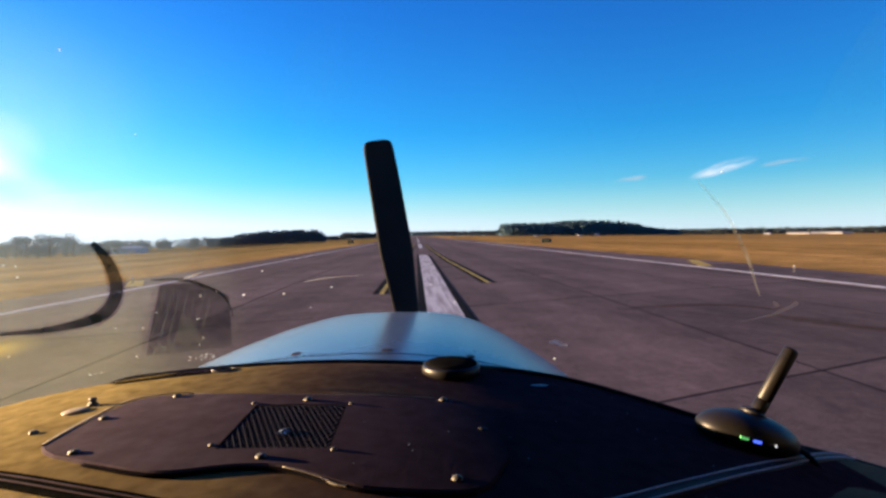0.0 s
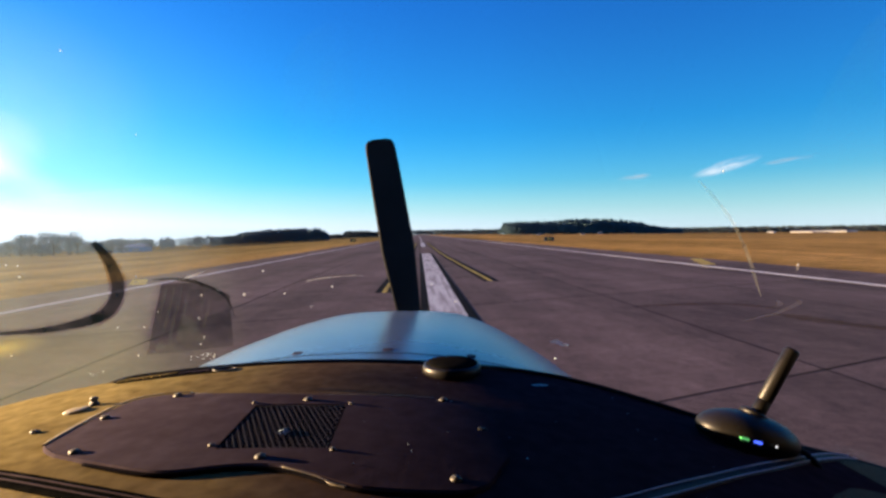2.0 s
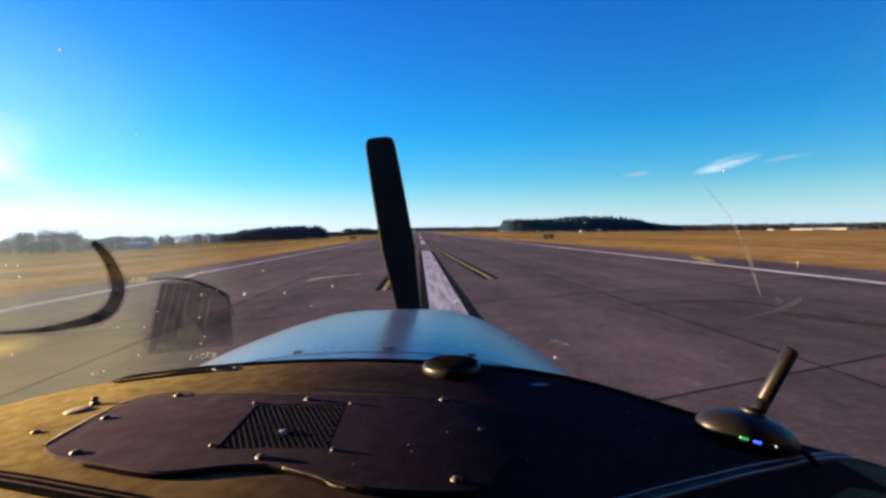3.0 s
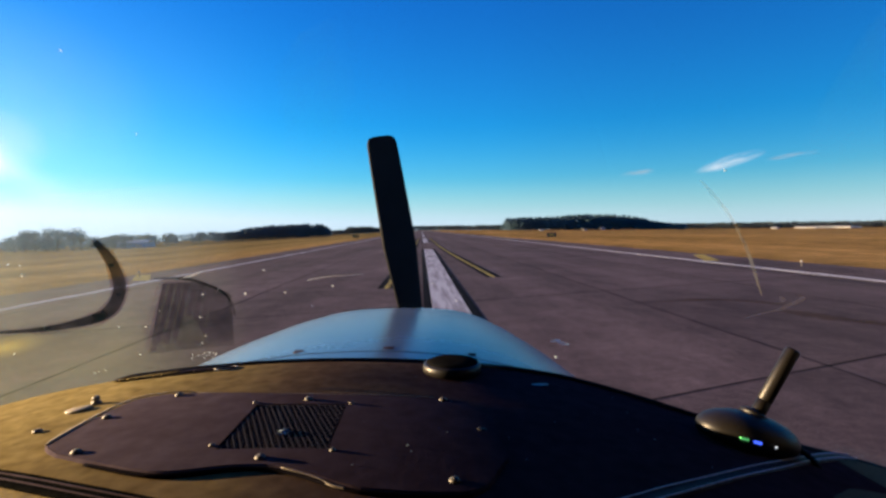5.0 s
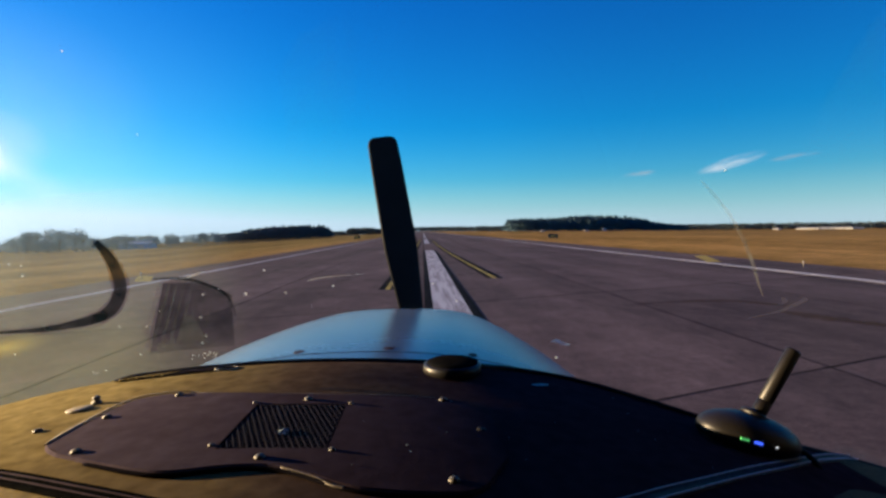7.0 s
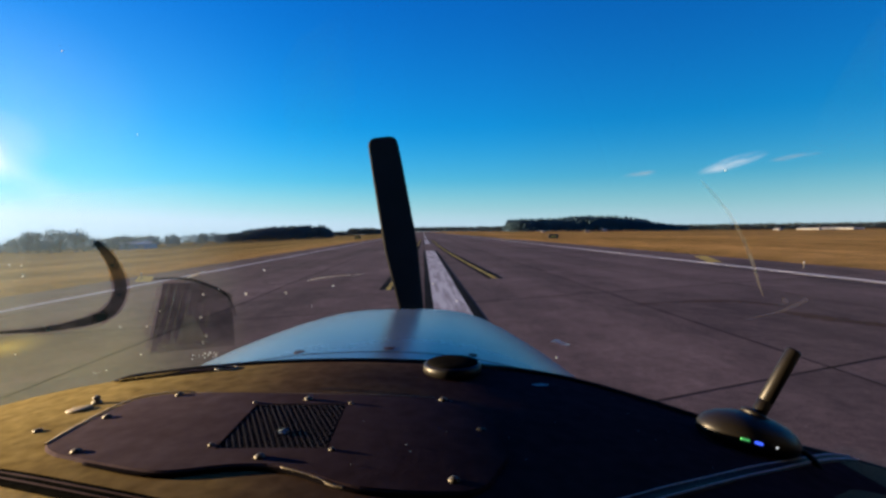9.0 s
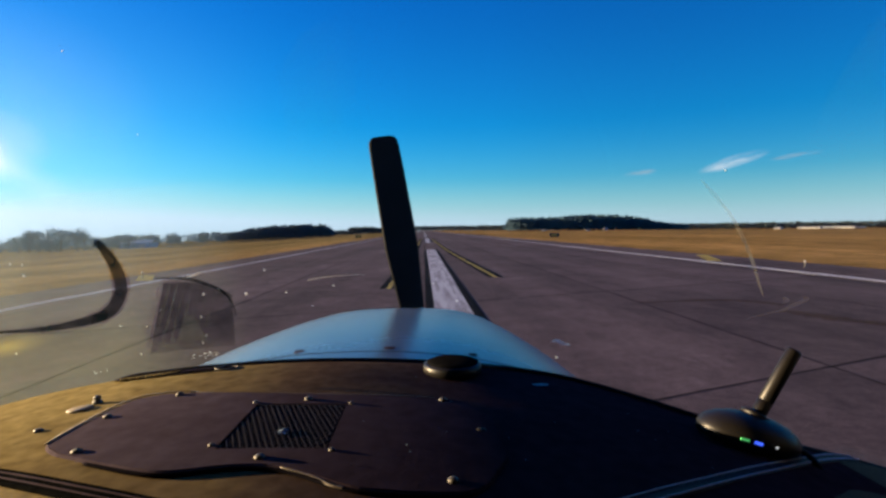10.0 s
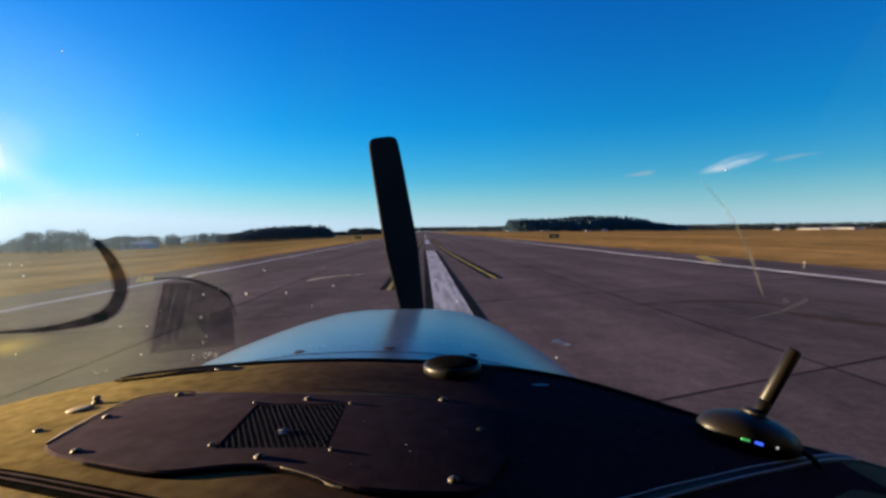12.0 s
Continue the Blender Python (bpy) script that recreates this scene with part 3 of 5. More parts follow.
def edge_light(x, y):
    e = thing("runway_edge_light", "small white runway edge light on a thin stake", "runway light", (x, y, ground_z(x, y) + 0.03), "runway edge lights")
    part("base", lathe([(0.10, -0.05), (0.10, 0.01), (0.04, 0.03)], 12), STEEL, e)
    part("stake", lathe([(0.016, 0.02), (0.016, 0.20)], 8), STEEL, e)
    part("lens", lathe([(0.025, 0.20), (0.035, 0.215), (0.033, 0.26), (0.015, 0.28)], 12), ROOF, e)


for k in range(6):
    edge_light(15.6, 20.2 + 61 * k)
    edge_light(-10.9, 20.2 + 61 * k)


def guidance_sign(x, y, w):
    e = thing("guidance_sign", "low dark airfield sign board on two posts", "sign", (x, y, ground_z(x, y) - 0.05), "airfield signs")
    part("board", box(bmesh.new(), -w / 2, w / 2, -0.12, 0.12, 0.25, 0.95, bevel=0.03), SIGN_BLACK, e)
    part("panel", box(bmesh.new(), -w / 2 + 0.08, w / 2 - 0.08, -0.135, -0.122, 0.33, 0.87), SIGN_BLACK, e)
    part("bar", box(bmesh.new(), -w * 0.3, w * 0.25, -0.142, -0.137, 0.5, 0.7), SIGN_YELLOW, e)
    for dx in (-w * 0.35, w * 0.35):
        part("post", box(bmesh.new(), dx - 0.04, dx + 0.04, -0.04, 0.04, -0.1, 0.26), STEEL, e)


guidance_sign(24.3, 94, 1.8)
guidance_sign(-16.5, 130, 1.5)

# thin wisps of high cloud
def wisp(way, w, h, seed, roll, glow):
    n = Nodes("thin_cloud")
    n.t.nodes.remove(n.b)
    uv = n.t.nodes.new("ShaderNodeTexCoord")
    grad = n.t.nodes.new("ShaderNodeTexGradient")
    grad.gradient_type = "SPHERICAL"
    mp = n.add("ShaderNodeMapping", Scale=(2.0 / w, 2.0 / h, 0))
    n.link(uv.outputs["Object"], mp.inputs["Vector"])
    n.link(mp.outputs["Vector"], grad.inputs["Vector"])
    tex = n.add("ShaderNodeTexNoise", Scale=1.0, Detail=6.0)
    mq = n.add("ShaderNodeMapping", Location=(seed, 0, 0), Scale=(2.0 / w, 9.0 / w, 0))
    n.link(uv.outputs["Object"], mq.inputs["Vector"])
    n.link(mq.outputs["Vector"], tex.inputs["Vector"])
    a = n.mix(1.0, n.ramp(grad.outputs["Fac"], [(0.0, (0, 0, 0)), (0.9, (1, 1, 1))]), n.ramp(tex.outputs["Fac"], [(0.36, (0, 0, 0)), (0.72, (0.75, 0.75, 0.75))]), "MULTIPLY")
    # the cloud's sunlit white is put in as emission
    clear, body, mixed = n.t.nodes.new("ShaderNodeBsdfTransparent"), n.add("ShaderNodeEmission", Color=(0.95, 0.90, 0.90, 1), Strength=glow), n.t.nodes.new("ShaderNodeMixShader")
    n.link(a, mixed.inputs[0])
    n.link(clear.outputs[0], mixed.inputs[1])
    n.link(body.outputs[0], mixed.inputs[2])
    n.link(mixed.outputs[0], n.out.inputs["Surface"])
    ways = Vector(way).normalized()
    bm = grid([[Vector((w * (i / 8 - 0.5), h * (j / 4 - 0.5), -w * 0.05 * (i / 4 - 1) ** 2)) for i in range(9)] for j in range(5)])
    ob = part("cloud", bm, n.m)
    ob.matrix_world = look(ways * 4000, (0, 0, 0)) @ pose(0, 0, 0, 0, 0, roll)
    ob.visible_shadow = False
    tagged(ob, "thin white wisp of high cloud", "cloud", kind="structure")


wisp((0.525, 0.85, 0.109), 450, 92, 1.0, -15, 0.32)
wisp((0.598, 0.80, 0.112), 300, 40, 5.0, -6, 0.16)
wisp((0.394, 0.915, 0.099), 250, 54, 9.0, -5, 0.17)

# ---- aircraft ----
aircraft = thing("light_aircraft", "small white single-engine aircraft standing on the runway", "aircraft")


def dash_z(x):
    return 1.537 - (0.33 if x < -0.12 else 0.23) * (x + 0.12) ** 2


EDGE = [(-0.66, 0.662), (-0.495, 0.682), (-0.364, 0.682), (-0.195, 0.684), (-0.056, 0.693), (0.067, 0.700), (0.177, 0.703), (0.258, 0.695), (0.321, 0.659), (0.392, 0.612), (0.445, 0.585), (0.514, 0.580), (0.60, 0.592), (0.80, 0.60)]
NEAR = 0.14


def edge_y(x):
    return sum(interp(x + d, EDGE) for d in (-0.03, -0.015, 0, 0.015, 0.03)) / 5


xs = [-0.62 + 1.34 * k / 90 for k in range(91)]
rows_ = []
for x in xs:
    ye, z = edge_y(x), dash_z(x)
    ripple = lambda y: 0.0017 * noise.noise((x * 7, y * 15, 2))
    ys = [NEAR + (ye - 0.012 - NEAR) * j / 36 for j in range(37)]
    rows_.append([Vector((x, NEAR - 0.015, z - 0.09)), Vector((x, NEAR - 0.012, z - 0.015))] + [Vector((x, y, z + ripple(y))) for y in ys] +
                 [Vector((x, ye - 0.004, z - 0.002)), Vector((x, ye, z - 0.008)), Vector((x, ye, z - 0.05))])
glareshield = smooth(part("glareshield", grid(rows_), VINYL, aircraft, "dusty dark brown painted glareshield with rounded crown"))

# rubber bead where the pane meets the glareshield
bead = [(x, edge_y(x) + 0.004, dash_z(x) - 0.003 - 0.4 * max(0.0, -0.36 - x)) for x in [-0.385 + 1.105 * k / 22 for k in range(23)]]
smooth(part("edge_seal", tube(bead, 0.0045, 120), RUBBER, glareshield, "black rubber seal"))

# cover plate with a square opening
TOP = [(-0.263, 0.470), (-0.262, 0.505), (-0.258, 0.536), (-0.247, 0.556), (-0.225, 0.563), (-0.19, 0.560), (-0.089, 0.545), (0.0, 0.541), (0.077, 0.541), (0.105, 0.534), (0.119, 0.515), (0.126, 0.48)]
BOT = [(-0.263, 0.440), (-0.255, 0.428), (-0.236, 0.412), (-0.199, 0.392), (-0.149, 0.370), (-0.125, 0.364), (-0.102, 0.371), (-0.071, 0.376), (-0.045, 0.372), (-0.017, 0.356), (0.009, 0.341), (0.058, 0.338), (0.098, 0.342), (0.117, 0.37), (0.126, 0.42)]
HX0, HX1, HY0, HY1 = -0.107, -0.018, 0.404, 0.508


def eased(x, table):
    """The table's curve with its corners rounded."""
    w = min(1.0, max(0.0, (x + 0.23) / 0.04))
    return sum(interp(x + w * d, table) for d in (-0.014, -0.007, 0, 0.007, 0.014)) / 5


def cover_plate():
    bm = bmesh.new()
    xs = sorted(set([-0.263 + 0.389 * k / 70 for k in range(71)] + [HX0, HX1]))
    lift, cache = 0.0028, {}

    def v(x, y, z):
        key = (round(x, 5), round(y, 5), round(z, 5))
        if key not in cache:
            cache[key] = bm.verts.new((x, y, z))
        return cache[key]

    def column(x):
        a, b = eased(x, BOT), eased(x, TOP)
        z = dash_z(x) + lift
        rise = min(0.022, 0.0042 * math.hypot(1, (interp(x + 0.003, TOP) - interp(x - 0.003, TOP)) / 0.006)) if x < 0.08 else 0.003
        top = [(a, z - lift - 0.001), (a + 0.0005, z - 0.0015), (a + 0.003, z)] + [(max(a + 0.004, HY0 - 0.004), z), (HY0, z)] + \
              [(HY0 + (HY1 - HY0) * k / 4, z) for k in (1, 2, 3)] + [(HY1, z), (HY1 + 0.01, z), (b - rise, z), (b - rise * 0.12, z - lift + 0.0002), (b, z - lift - 0.001)]
        return [(min(max(y, a + (0.0 if k < 1 else 0.0005 if k < 2 else 0.003)), b - (0.0 if k > 11 else rise * 0.12 if k > 10 else rise)), zz) for k, (y, zz) in enumerate(top)]
    for x0, x1 in zip(xs, xs[1:]):
        c0, c1 = column(x0), column(x1)
        for j in range(len(c0) - 1):
            if x0 >= HX0 - 1e-6 and x1 <= HX1 + 1e-6 and 4 <= j < 8:
                continue
            quad = [v(x0, *c0[j]), v(x1, *c1[j]), v(x1, *c1[j + 1]), v(x0, *c0[j + 1])]
            quad = [q for k, q in enumerate(quad) if q not in quad[:k]]
            if len(quad) > 2 and not bm.faces.get(quad):
                bm.faces.new(quad)
    for x in (xs[0], xs[-1]):
        c = column(x)
        cap = [v(x, *p) for p in c]
        bm.faces.new([q for k, q in enumerate(cap) if q not in cap[:k]])
    return bm


part("cover_plate", cover_plate(), PLATE, glareshield, "dark grey screwed cover plate with wavy edge")
# pale lip painted for the sunlight on the plate's left edge
lip = [(-0.262, 0.438), (-0.2635, 0.452), (-0.264, 0.475), (-0.263, 0.505), (-0.259, 0.537), (-0.248, 0.557), (-0.226, 0.564), (-0.195, 0.562)]
c, rows_ = spline([(x, y, 0) for x, y in lip], 48), []
for i, p in enumerate(c):
    d = (c[min(i + 1, 48)] - c[max(i - 1, 0)]).normalized()
    out, w = Vector((-d.y, d.x, 0)), 0.0032 * min(1.0, 0.25 + 4 * min(i, 48 - i) / 48)
    rows_.append([Vector((q.x, q.y, dash_z(q.x) + h)) for q, h in ((p + out * w, 0.0022), (p + out * w * 0.75, 0.0030), (p - out * w * 0.8, 0.0037), (p - out * w, 0.0027))])
smooth(part("sunlit_lip", grid(rows_), LIT_LIP_TAB, glareshield, "pale lip painted for the sunlit plate edge"))
# thin brown lines painted for highlights along the plate edge
for run in ([(-0.195, 0.562), (-0.154, 0.5495), (-0.092, 0.5425), (-0.032, 0.540), (0.028, 0.541), (0.07, 0.541)], [(-0.046, 0.373), (-0.032, 0.3655), (-0.017, 0.357), (-0.006, 0.348), (0.004, 0.344)]):
    smooth(part("sunlit_lip", tube([(x, y, dash_z(x) + 0.0016) for x, y in run], 0.0011, 40, 6), EDGE_GLINT, glareshield, "brown line painted for the plate edge highlight"))
# black strip painted for the shadow below the plate's near edge
under = [(x, eased(x, BOT) - 0.0006, dash_z(x) + 0.0006) for x in [-0.199 + 0.29 * k / 24 for k in range(25)]]
smooth(part("plate_edge_shade", tube(under, 0.0018, 60), SHADE_BLACK, glareshield, "black strip painted for the shade under the plate"))
# flat black sheet: the shade inside the vent is put into its colour
part("vent_shade_sheet", grid([[Vector((x, y, dash_z(x) + 0.0010)) for y in (HY0 - 0.001, HY1 + 0.001)] for x in (HX0 - 0.001, (HX0 + HX1) / 2, HX1 + 0.001)]), SHADE_BLACK, glareshield)


def expanded_mesh():
    """Diamond mesh inside the opening."""
    bm = bmesh.new()
    for sgn in (-1, 1):
        for k in range(-30, 60):
            x0 = HX0 + k * 0.0052
            slope = sgn * 0.42
            seg = []
            n = 26
            for j in range(n + 1):
                y = HY0 + (HY1 - HY0) * j / n
                x = x0 + slope * (y - HY0)
                if HX0 + 0.0005 <= x <= HX1 - 0.0005:
                    seg.append((x, y))
            for (xa, ya), (xb, yb) in zip(seg, seg[1:]):
                t = 0.0006
                za, zb = dash_z(xa) + 0.0024, dash_z(xb) + 0.0024
                vs = [bm.verts.new(p) for p in ((xa - t, ya, za - 0.0002), (xa, ya, za), (xa + t, ya, za - 0.0002), (xb - t, yb, zb - 0.0002), (xb, yb, zb), (xb + t, yb, zb - 0.0002))]
                bm.faces.new((vs[0], vs[1], vs[4], vs[3]))
                bm.faces.new((vs[1], vs[2], vs[5], vs[4]))
    return bm


part("vent_grille", expanded_mesh(), MESH_METAL, glareshield, "black diamond-mesh metal grille")


def screw_bm(r, h):
    bm = lathe([(r, 0), (r, h * 0.35), (r * 0.85, h * 0.75), (r * 0.5, h * 0.97), (r * 0.3, h)], 16)
    for a in (0, 90):
        box(bm, -r * 0.55, r * 0.55, -r * 0.09, r * 0.09, h * 0.9, h * 1.02, pose(0, 0, 0, 0, 0, a + 30))
    return bm


first = None
for x, y, lift in [(-0.304, 0.488, 0), (-0.245, 0.496, 0.0028), (-0.219, 0.413, 0.0028), (-0.202, 0.550, 0.0028), (-0.059, 0.521, 0.0028), (0.079, 0.532, 0.0028), (0.080, 0.358, 0.0028), (-0.066, 0.387, 0.0028)]:
    m = pose(x, y, dash_z(x) + lift - 0.0004, 0, math.degrees(math.atan((0.66 if x < -0.12 else 0.46) * (x + 0.12))), 17 * x * 100)
    if first is None:
        first = smooth(part("screw", screw_bm(0.0042, 0.0032), STEEL, glareshield, "dull steel pan-head screw"))
        first.matrix_basis = m
    else:
        same("screw", first, glareshield, m)
hole = part("screw", screw_bm(0.0046, 0.0016), RUBBER, glareshield, "dark recessed screw")
hole.matrix_basis = pose(0.1115, 0.4585, dash_z(0.1115) + 0.0024, 0, 6, 0)
for x, y in [(-0.014, 0.510), (-0.014, 0.401), (-0.110, 0.513), (-0.112, 0.411)]:
    same("small_screw", first, glareshield, pose(x, y, dash_z(x) + 0.0022) @ Matrix.Diagonal((0.62, 0.62, 0.7, 1)))

# oval tab and its bolt
ring_c = (-0.303, 0.545)
tab = smooth(part("oval_tab", lathe([(0.0125, -0.001), (0.0135, 0.0012), (0.0122, 0.0024), (0.004, 0.0027)], 32), LIT_LIP_TAB, glareshield, "worn brassy oval tab"))
tab.matrix_basis = pose(*ring_c, dash_z(ring_c[0]), 0, -7, 0) @ Matrix.Diagonal((1, 0.72, 1, 1))
smooth(part("ring_bolt", lathe([(0.005, -0.001), (0.005, 0.003), (0.003, 0.0035), (0.003, 0.005), (0.004, 0.006), (0.0035, 0.008), (0.002, 0.009)], 14, Matrix.Translation((-0.296, 0.562, dash_z(-0.296)))), STEEL, glareshield))

def ribbon(points_a, points_b, lift, n=48):
    a, b = spline([(x, y, 0) for x, y in points_a], n), spline([(x, y, 0) for x, y in points_b], n)
    rows_ = []
    for p, q in zip(a, b):
        line = []
        for f, l in ((-0.02, -0.001), (0.0, lift * 0.7), (0.08, lift), (0.3, lift * 0.9), (0.5, lift * 0.75), (0.7, lift * 0.9), (0.92, lift), (1.0, lift * 0.7), (1.02, -0.001)):
            w = p.lerp(q, f)
            line.append(Vector((w.x, w.y, dash_z(w.x) + l)))
        rows_.append(line)
    return grid(rows_), a, b


# ribbed welt on the pilot's side
WELT = [(-0.42, 0.470), (-0.34, 0.431), (-0.269, 0.400), (-0.179, 0.359), (-0.094, 0.325), (-0.02, 0.297), (0.06, 0.272)]
bm, wa, wb = ribbon(WELT, [(x - 0.004, y - 0.017) for x, y in WELT], 0.0022)
smooth(part("welt", bm, WELT_BLACK, glareshield, "black ribbed rubber welt"))
for f in (0.30, 0.66):
    pts = [(p.x, p.y, dash_z(p.x) + 0.0020) for p in [wa[k].lerp(wb[k], f) for k in range(0, 49, 4)]]
    smooth(part("rib", tube(pts, 0.0007, 60, 6), PLATE, glareshield))

# wrinkled pad below the welt
rows_ = []
for k in range(0, 37):
    q = wb[k]
    rows_.append([Vector((q.x - 0.002 * j, q.y - 0.001 - 0.010 * j, dash_z(q.x - 0.002 * j) + 0.0014 * min(1, j) + 0.0022 * noise.noise((q.x * 38, (q.y - 0.01 * j) * 45, 6)) * min(1, j * 0.5))) for j in range(14)])
smooth(part("wrinkled_pad", grid(rows_), PAD_TAN, glareshield, "wrinkled golden brown leather pad"))

SA = [(0.150, 0.328), (0.198, 0.354), (0.242, 0.381), (0.300, 0.416), (0.380, 0.468), (0.446, 0.511), (0.540, 0.576), (0.584, 0.597)]
SB = [(0.172, 0.324), (0.220, 0.352), (0.268, 0.381), (0.327, 0.419), (0.395, 0.463), (0.460, 0.508), (0.548, 0.566), (0.590, 0.590)]
bm, la, lb = ribbon(SA, SB, 0.002)
smooth(part("trim_strap", bm, STRAP, glareshield, "black leather trim strap with grey stitching"))
bm = bmesh.new()
for f in (0.10, 0.88):
    for k in range(0, 94):
        p, q = (la[k // 2].lerp(lb[k // 2], f).lerp(la[k // 2 + 1].lerp(lb[k // 2 + 1], f), g) for g in (0.5 * (k % 2), 0.5 * (k % 2) + 0.5))
        d = q - p
        z = dash_z(p.x) + 0.0021
        ang = math.degrees(math.atan2(d.y, d.x))
        box(bm, 0, d.length * 0.8, -0.0005, 0.0005, -0.0005, 0.0006, pose(p.x, p.y, z, 0, 0, ang))
part("stitching", bm, STITCH, glareshield, "grey thread stitching")

# padded knee bolster past the strap
rows_ = []
for i in range(31):
    f = i / 30
    a = la[int(8 + f * 40)].lerp(lb[int(8 + f * 40)], 1.04)
    line = []
    for j in range(13):
        g = j / 12
        x, y = a.x + g * 0.10, a.y - g * 0.16
        line.append(Vector((x, y, dash_z(x) + -0.002 + 0.004 * math.sin(math.pi * min(1, g * 1.3)) ** 2 * math.sin(math.pi * min(1.0, 0.15 + f)))))
    rows_.append(line)
smooth(part("bolster", grid(rows_), LEATHER, glareshield, "black padded leather bolster"))

pad = [[Vector((x, y, dash_z(x) + 0.0006)) for y in (0.40, 0.46, 0.52, 0.57, edge_y(x) - 0.006)] for x in [0.53 + 0.19 * k / 12 for k in range(13)]]
smooth(part("end_pad", grid(pad), LEATHER, glareshield, "black leather end pad"))

# small blue star on the grille, painted for a reflection
star = []
for k in range(14):
    a, q = 2 * math.pi * k / 14, 0.0068 if k % 2 == 0 else 0.0028
    star.append((-0.062 + q * (1 + 0.4 * noise.noise((k, 3, 1))) * math.cos(a), 0.437 + 1.3 * q * math.sin(a), dash_z(-0.062) + 0.0030))
part("blue_reflection_star", from_lists(star + [(-0.062, 0.437, dash_z(-0.062) + 0.0048)], [(k, (k + 1) % 14, 14) for k in range(14)]), BLUE_GLINT_LINT, glareshield, "small blue star painted for a reflection")

# lint and a pale smudge
rng = random.Random(31)
bm = bmesh.new()
for k in range(26):
    x, y, r = rng.uniform(0.0, 0.40), rng.uniform(0.34, 0.66), rng.uniform(0.0003, 0.0007)
    if y < edge_y(x) - 0.03:
        box(bm, -r * rng.uniform(0.6, 2.2), r, -r * 0.6, r * 0.6, 0, 0.0006, pose(x, y, dash_z(x) + (0.0031 if eased(x, BOT) < y < eased(x, TOP) and x < 0.12 else 0.0012), 0, 0, rng.uniform(0, 180)))
lint = part("lint", bm, BLUE_GLINT_LINT, glareshield, "scattered pale specks of lint")
lint["kind"] = "stuff"
ring = [(0.205 + 0.011 * math.cos(a) * (1 + 0.3 * noise.noise((a, 2, 5))), 0.627 + 0.005 * math.sin(a) * (1 + 0.3 * noise.noise((a, 7, 5))), dash_z(0.205) + 0.0022) for a in [2 * math.pi * k / 14 for k in range(14)]]
part("smudge", from_lists(ring + [(0.205, 0.627, dash_z(0.205) + 0.0028)], [(k, (k + 1) % 14, 14) for k in range(14)]), BLUE_GLINT_LINT, glareshield, "small pale blue smudge")

# demister slot under the pane
def slot_y(x):
    return edge_y(x) - 0.021


wide = [(-0.335 + 0.15 * k / 20) for k in range(21)]
# flat black strip painted for the dark inside of the slot
part("demister_slot", grid([[Vector((x, slot_y(x) + sg * 0.013 * math.sin(math.pi * (k + 0.6) / 21.2) ** 0.5, dash_z(x) + 0.0012)) for sg in (-1, 1)] for k, x in enumerate(wide)]), SHADE_BLACK, glareshield)
for k in range(6):
    x = -0.318 + 0.0105 * k
    part("demister_fin", box(bmesh.new(), -0.0017, 0.0017, -0.0105, 0.0105, 0, 0.0016, pose(x, slot_y(x), dash_z(x) + 0.0008, 0, 0, -48)), VINYL, glareshield)
for k in range(3):
    x = -0.243 + 0.017 * k
    part("demister_fin", box(bmesh.new(), -0.0010, 0.0010, -0.0095, 0.0095, 0, 0.0014, pose(x, slot_y(x), dash_z(x) + 0.0008, 0, 0, -60)), PLATE, glareshield)
pts = [(-0.196 + 0.014 * math.cos(a), slot_y(-0.196) + 0.0090 * math.sin(a), dash_z(-0.196) + 0.0012) for a in [2 * math.pi * k / 16 for k in range(17)]]
smooth(part("demister_rim", tube(pts, 0.0011, 40, 6), STEEL, glareshield))

# ---- cowling ----
COWL_X = -0.047


def cowl_ring(y, seg=56):
    f = max(0.0, min(1.0, (y - 0.705) / 0.995))
    zt, a, b, p = 1.528 - 0.073 * abs(f) ** 1.7, 0.545 - 0.178 * f, 0.335, 2.1 + 1.06 * f
    if y > 1.56:
        g = math.sqrt(max(0.0, 1 - ((y - 1.56) / 0.245) ** 2))
        a, zt, b = a * (0.84 + 0.16 * g), zt - 0.06 * (1 - g), b - 0.06 * (1 - g)
    zc, cx, ring = zt - b, COWL_X + 0.035 * f, []
    for k in range(seg):
        t = 2 * math.pi * k / seg
        c, s = math.cos(t), math.sin(t)
        e = 2 / p
        ring.append(Vector((cx + a * math.copysign(abs(c) ** e, c), y, zc + b * math.copysign(abs(s) ** e, s))))
    return ring


ys = [0.705 + 0.034 * k for k in range(25)] + [1.56 + 0.24 * math.sin(math.pi / 2 * k / 16) for k in range(17)]
bm = grid([cowl_ring(y) for y in ys], True)
bm.faces.new(bm.verts[-56:])
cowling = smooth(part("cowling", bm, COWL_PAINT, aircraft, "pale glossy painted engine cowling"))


def cowl_top(x, y):
    f = (y - 0.705) / 0.995
    zt, a, b, p = 1.528 - 0.073 * abs(f) ** 1.7, 0.545 - 0.178 * f, 0.335, 2.1 + 1.06 * f
    return zt - b + b * (1 - abs((x - COWL_X - 0.035 * f) / a) ** p) ** (1 / p)


pts = [(x, 0.775, cowl_top(x, 0.775) + 0.0002) for x in [-0.235 + 0.47 * k / 20 for k in range(21)]]
part("panel_seam", tube(pts, 0.0004, 60, 6), RUBBER, cowling)
pts = [(x, 0.7215, cowl_top(x, 0.7215) + 0.0004) for x in [-0.30 + 0.52 * k / 20 for k in range(21)]]
part("cowl_lip", tube(pts, 0.0013, 60, 6), PALE_LIP, cowling, "pale line along the rear lip")
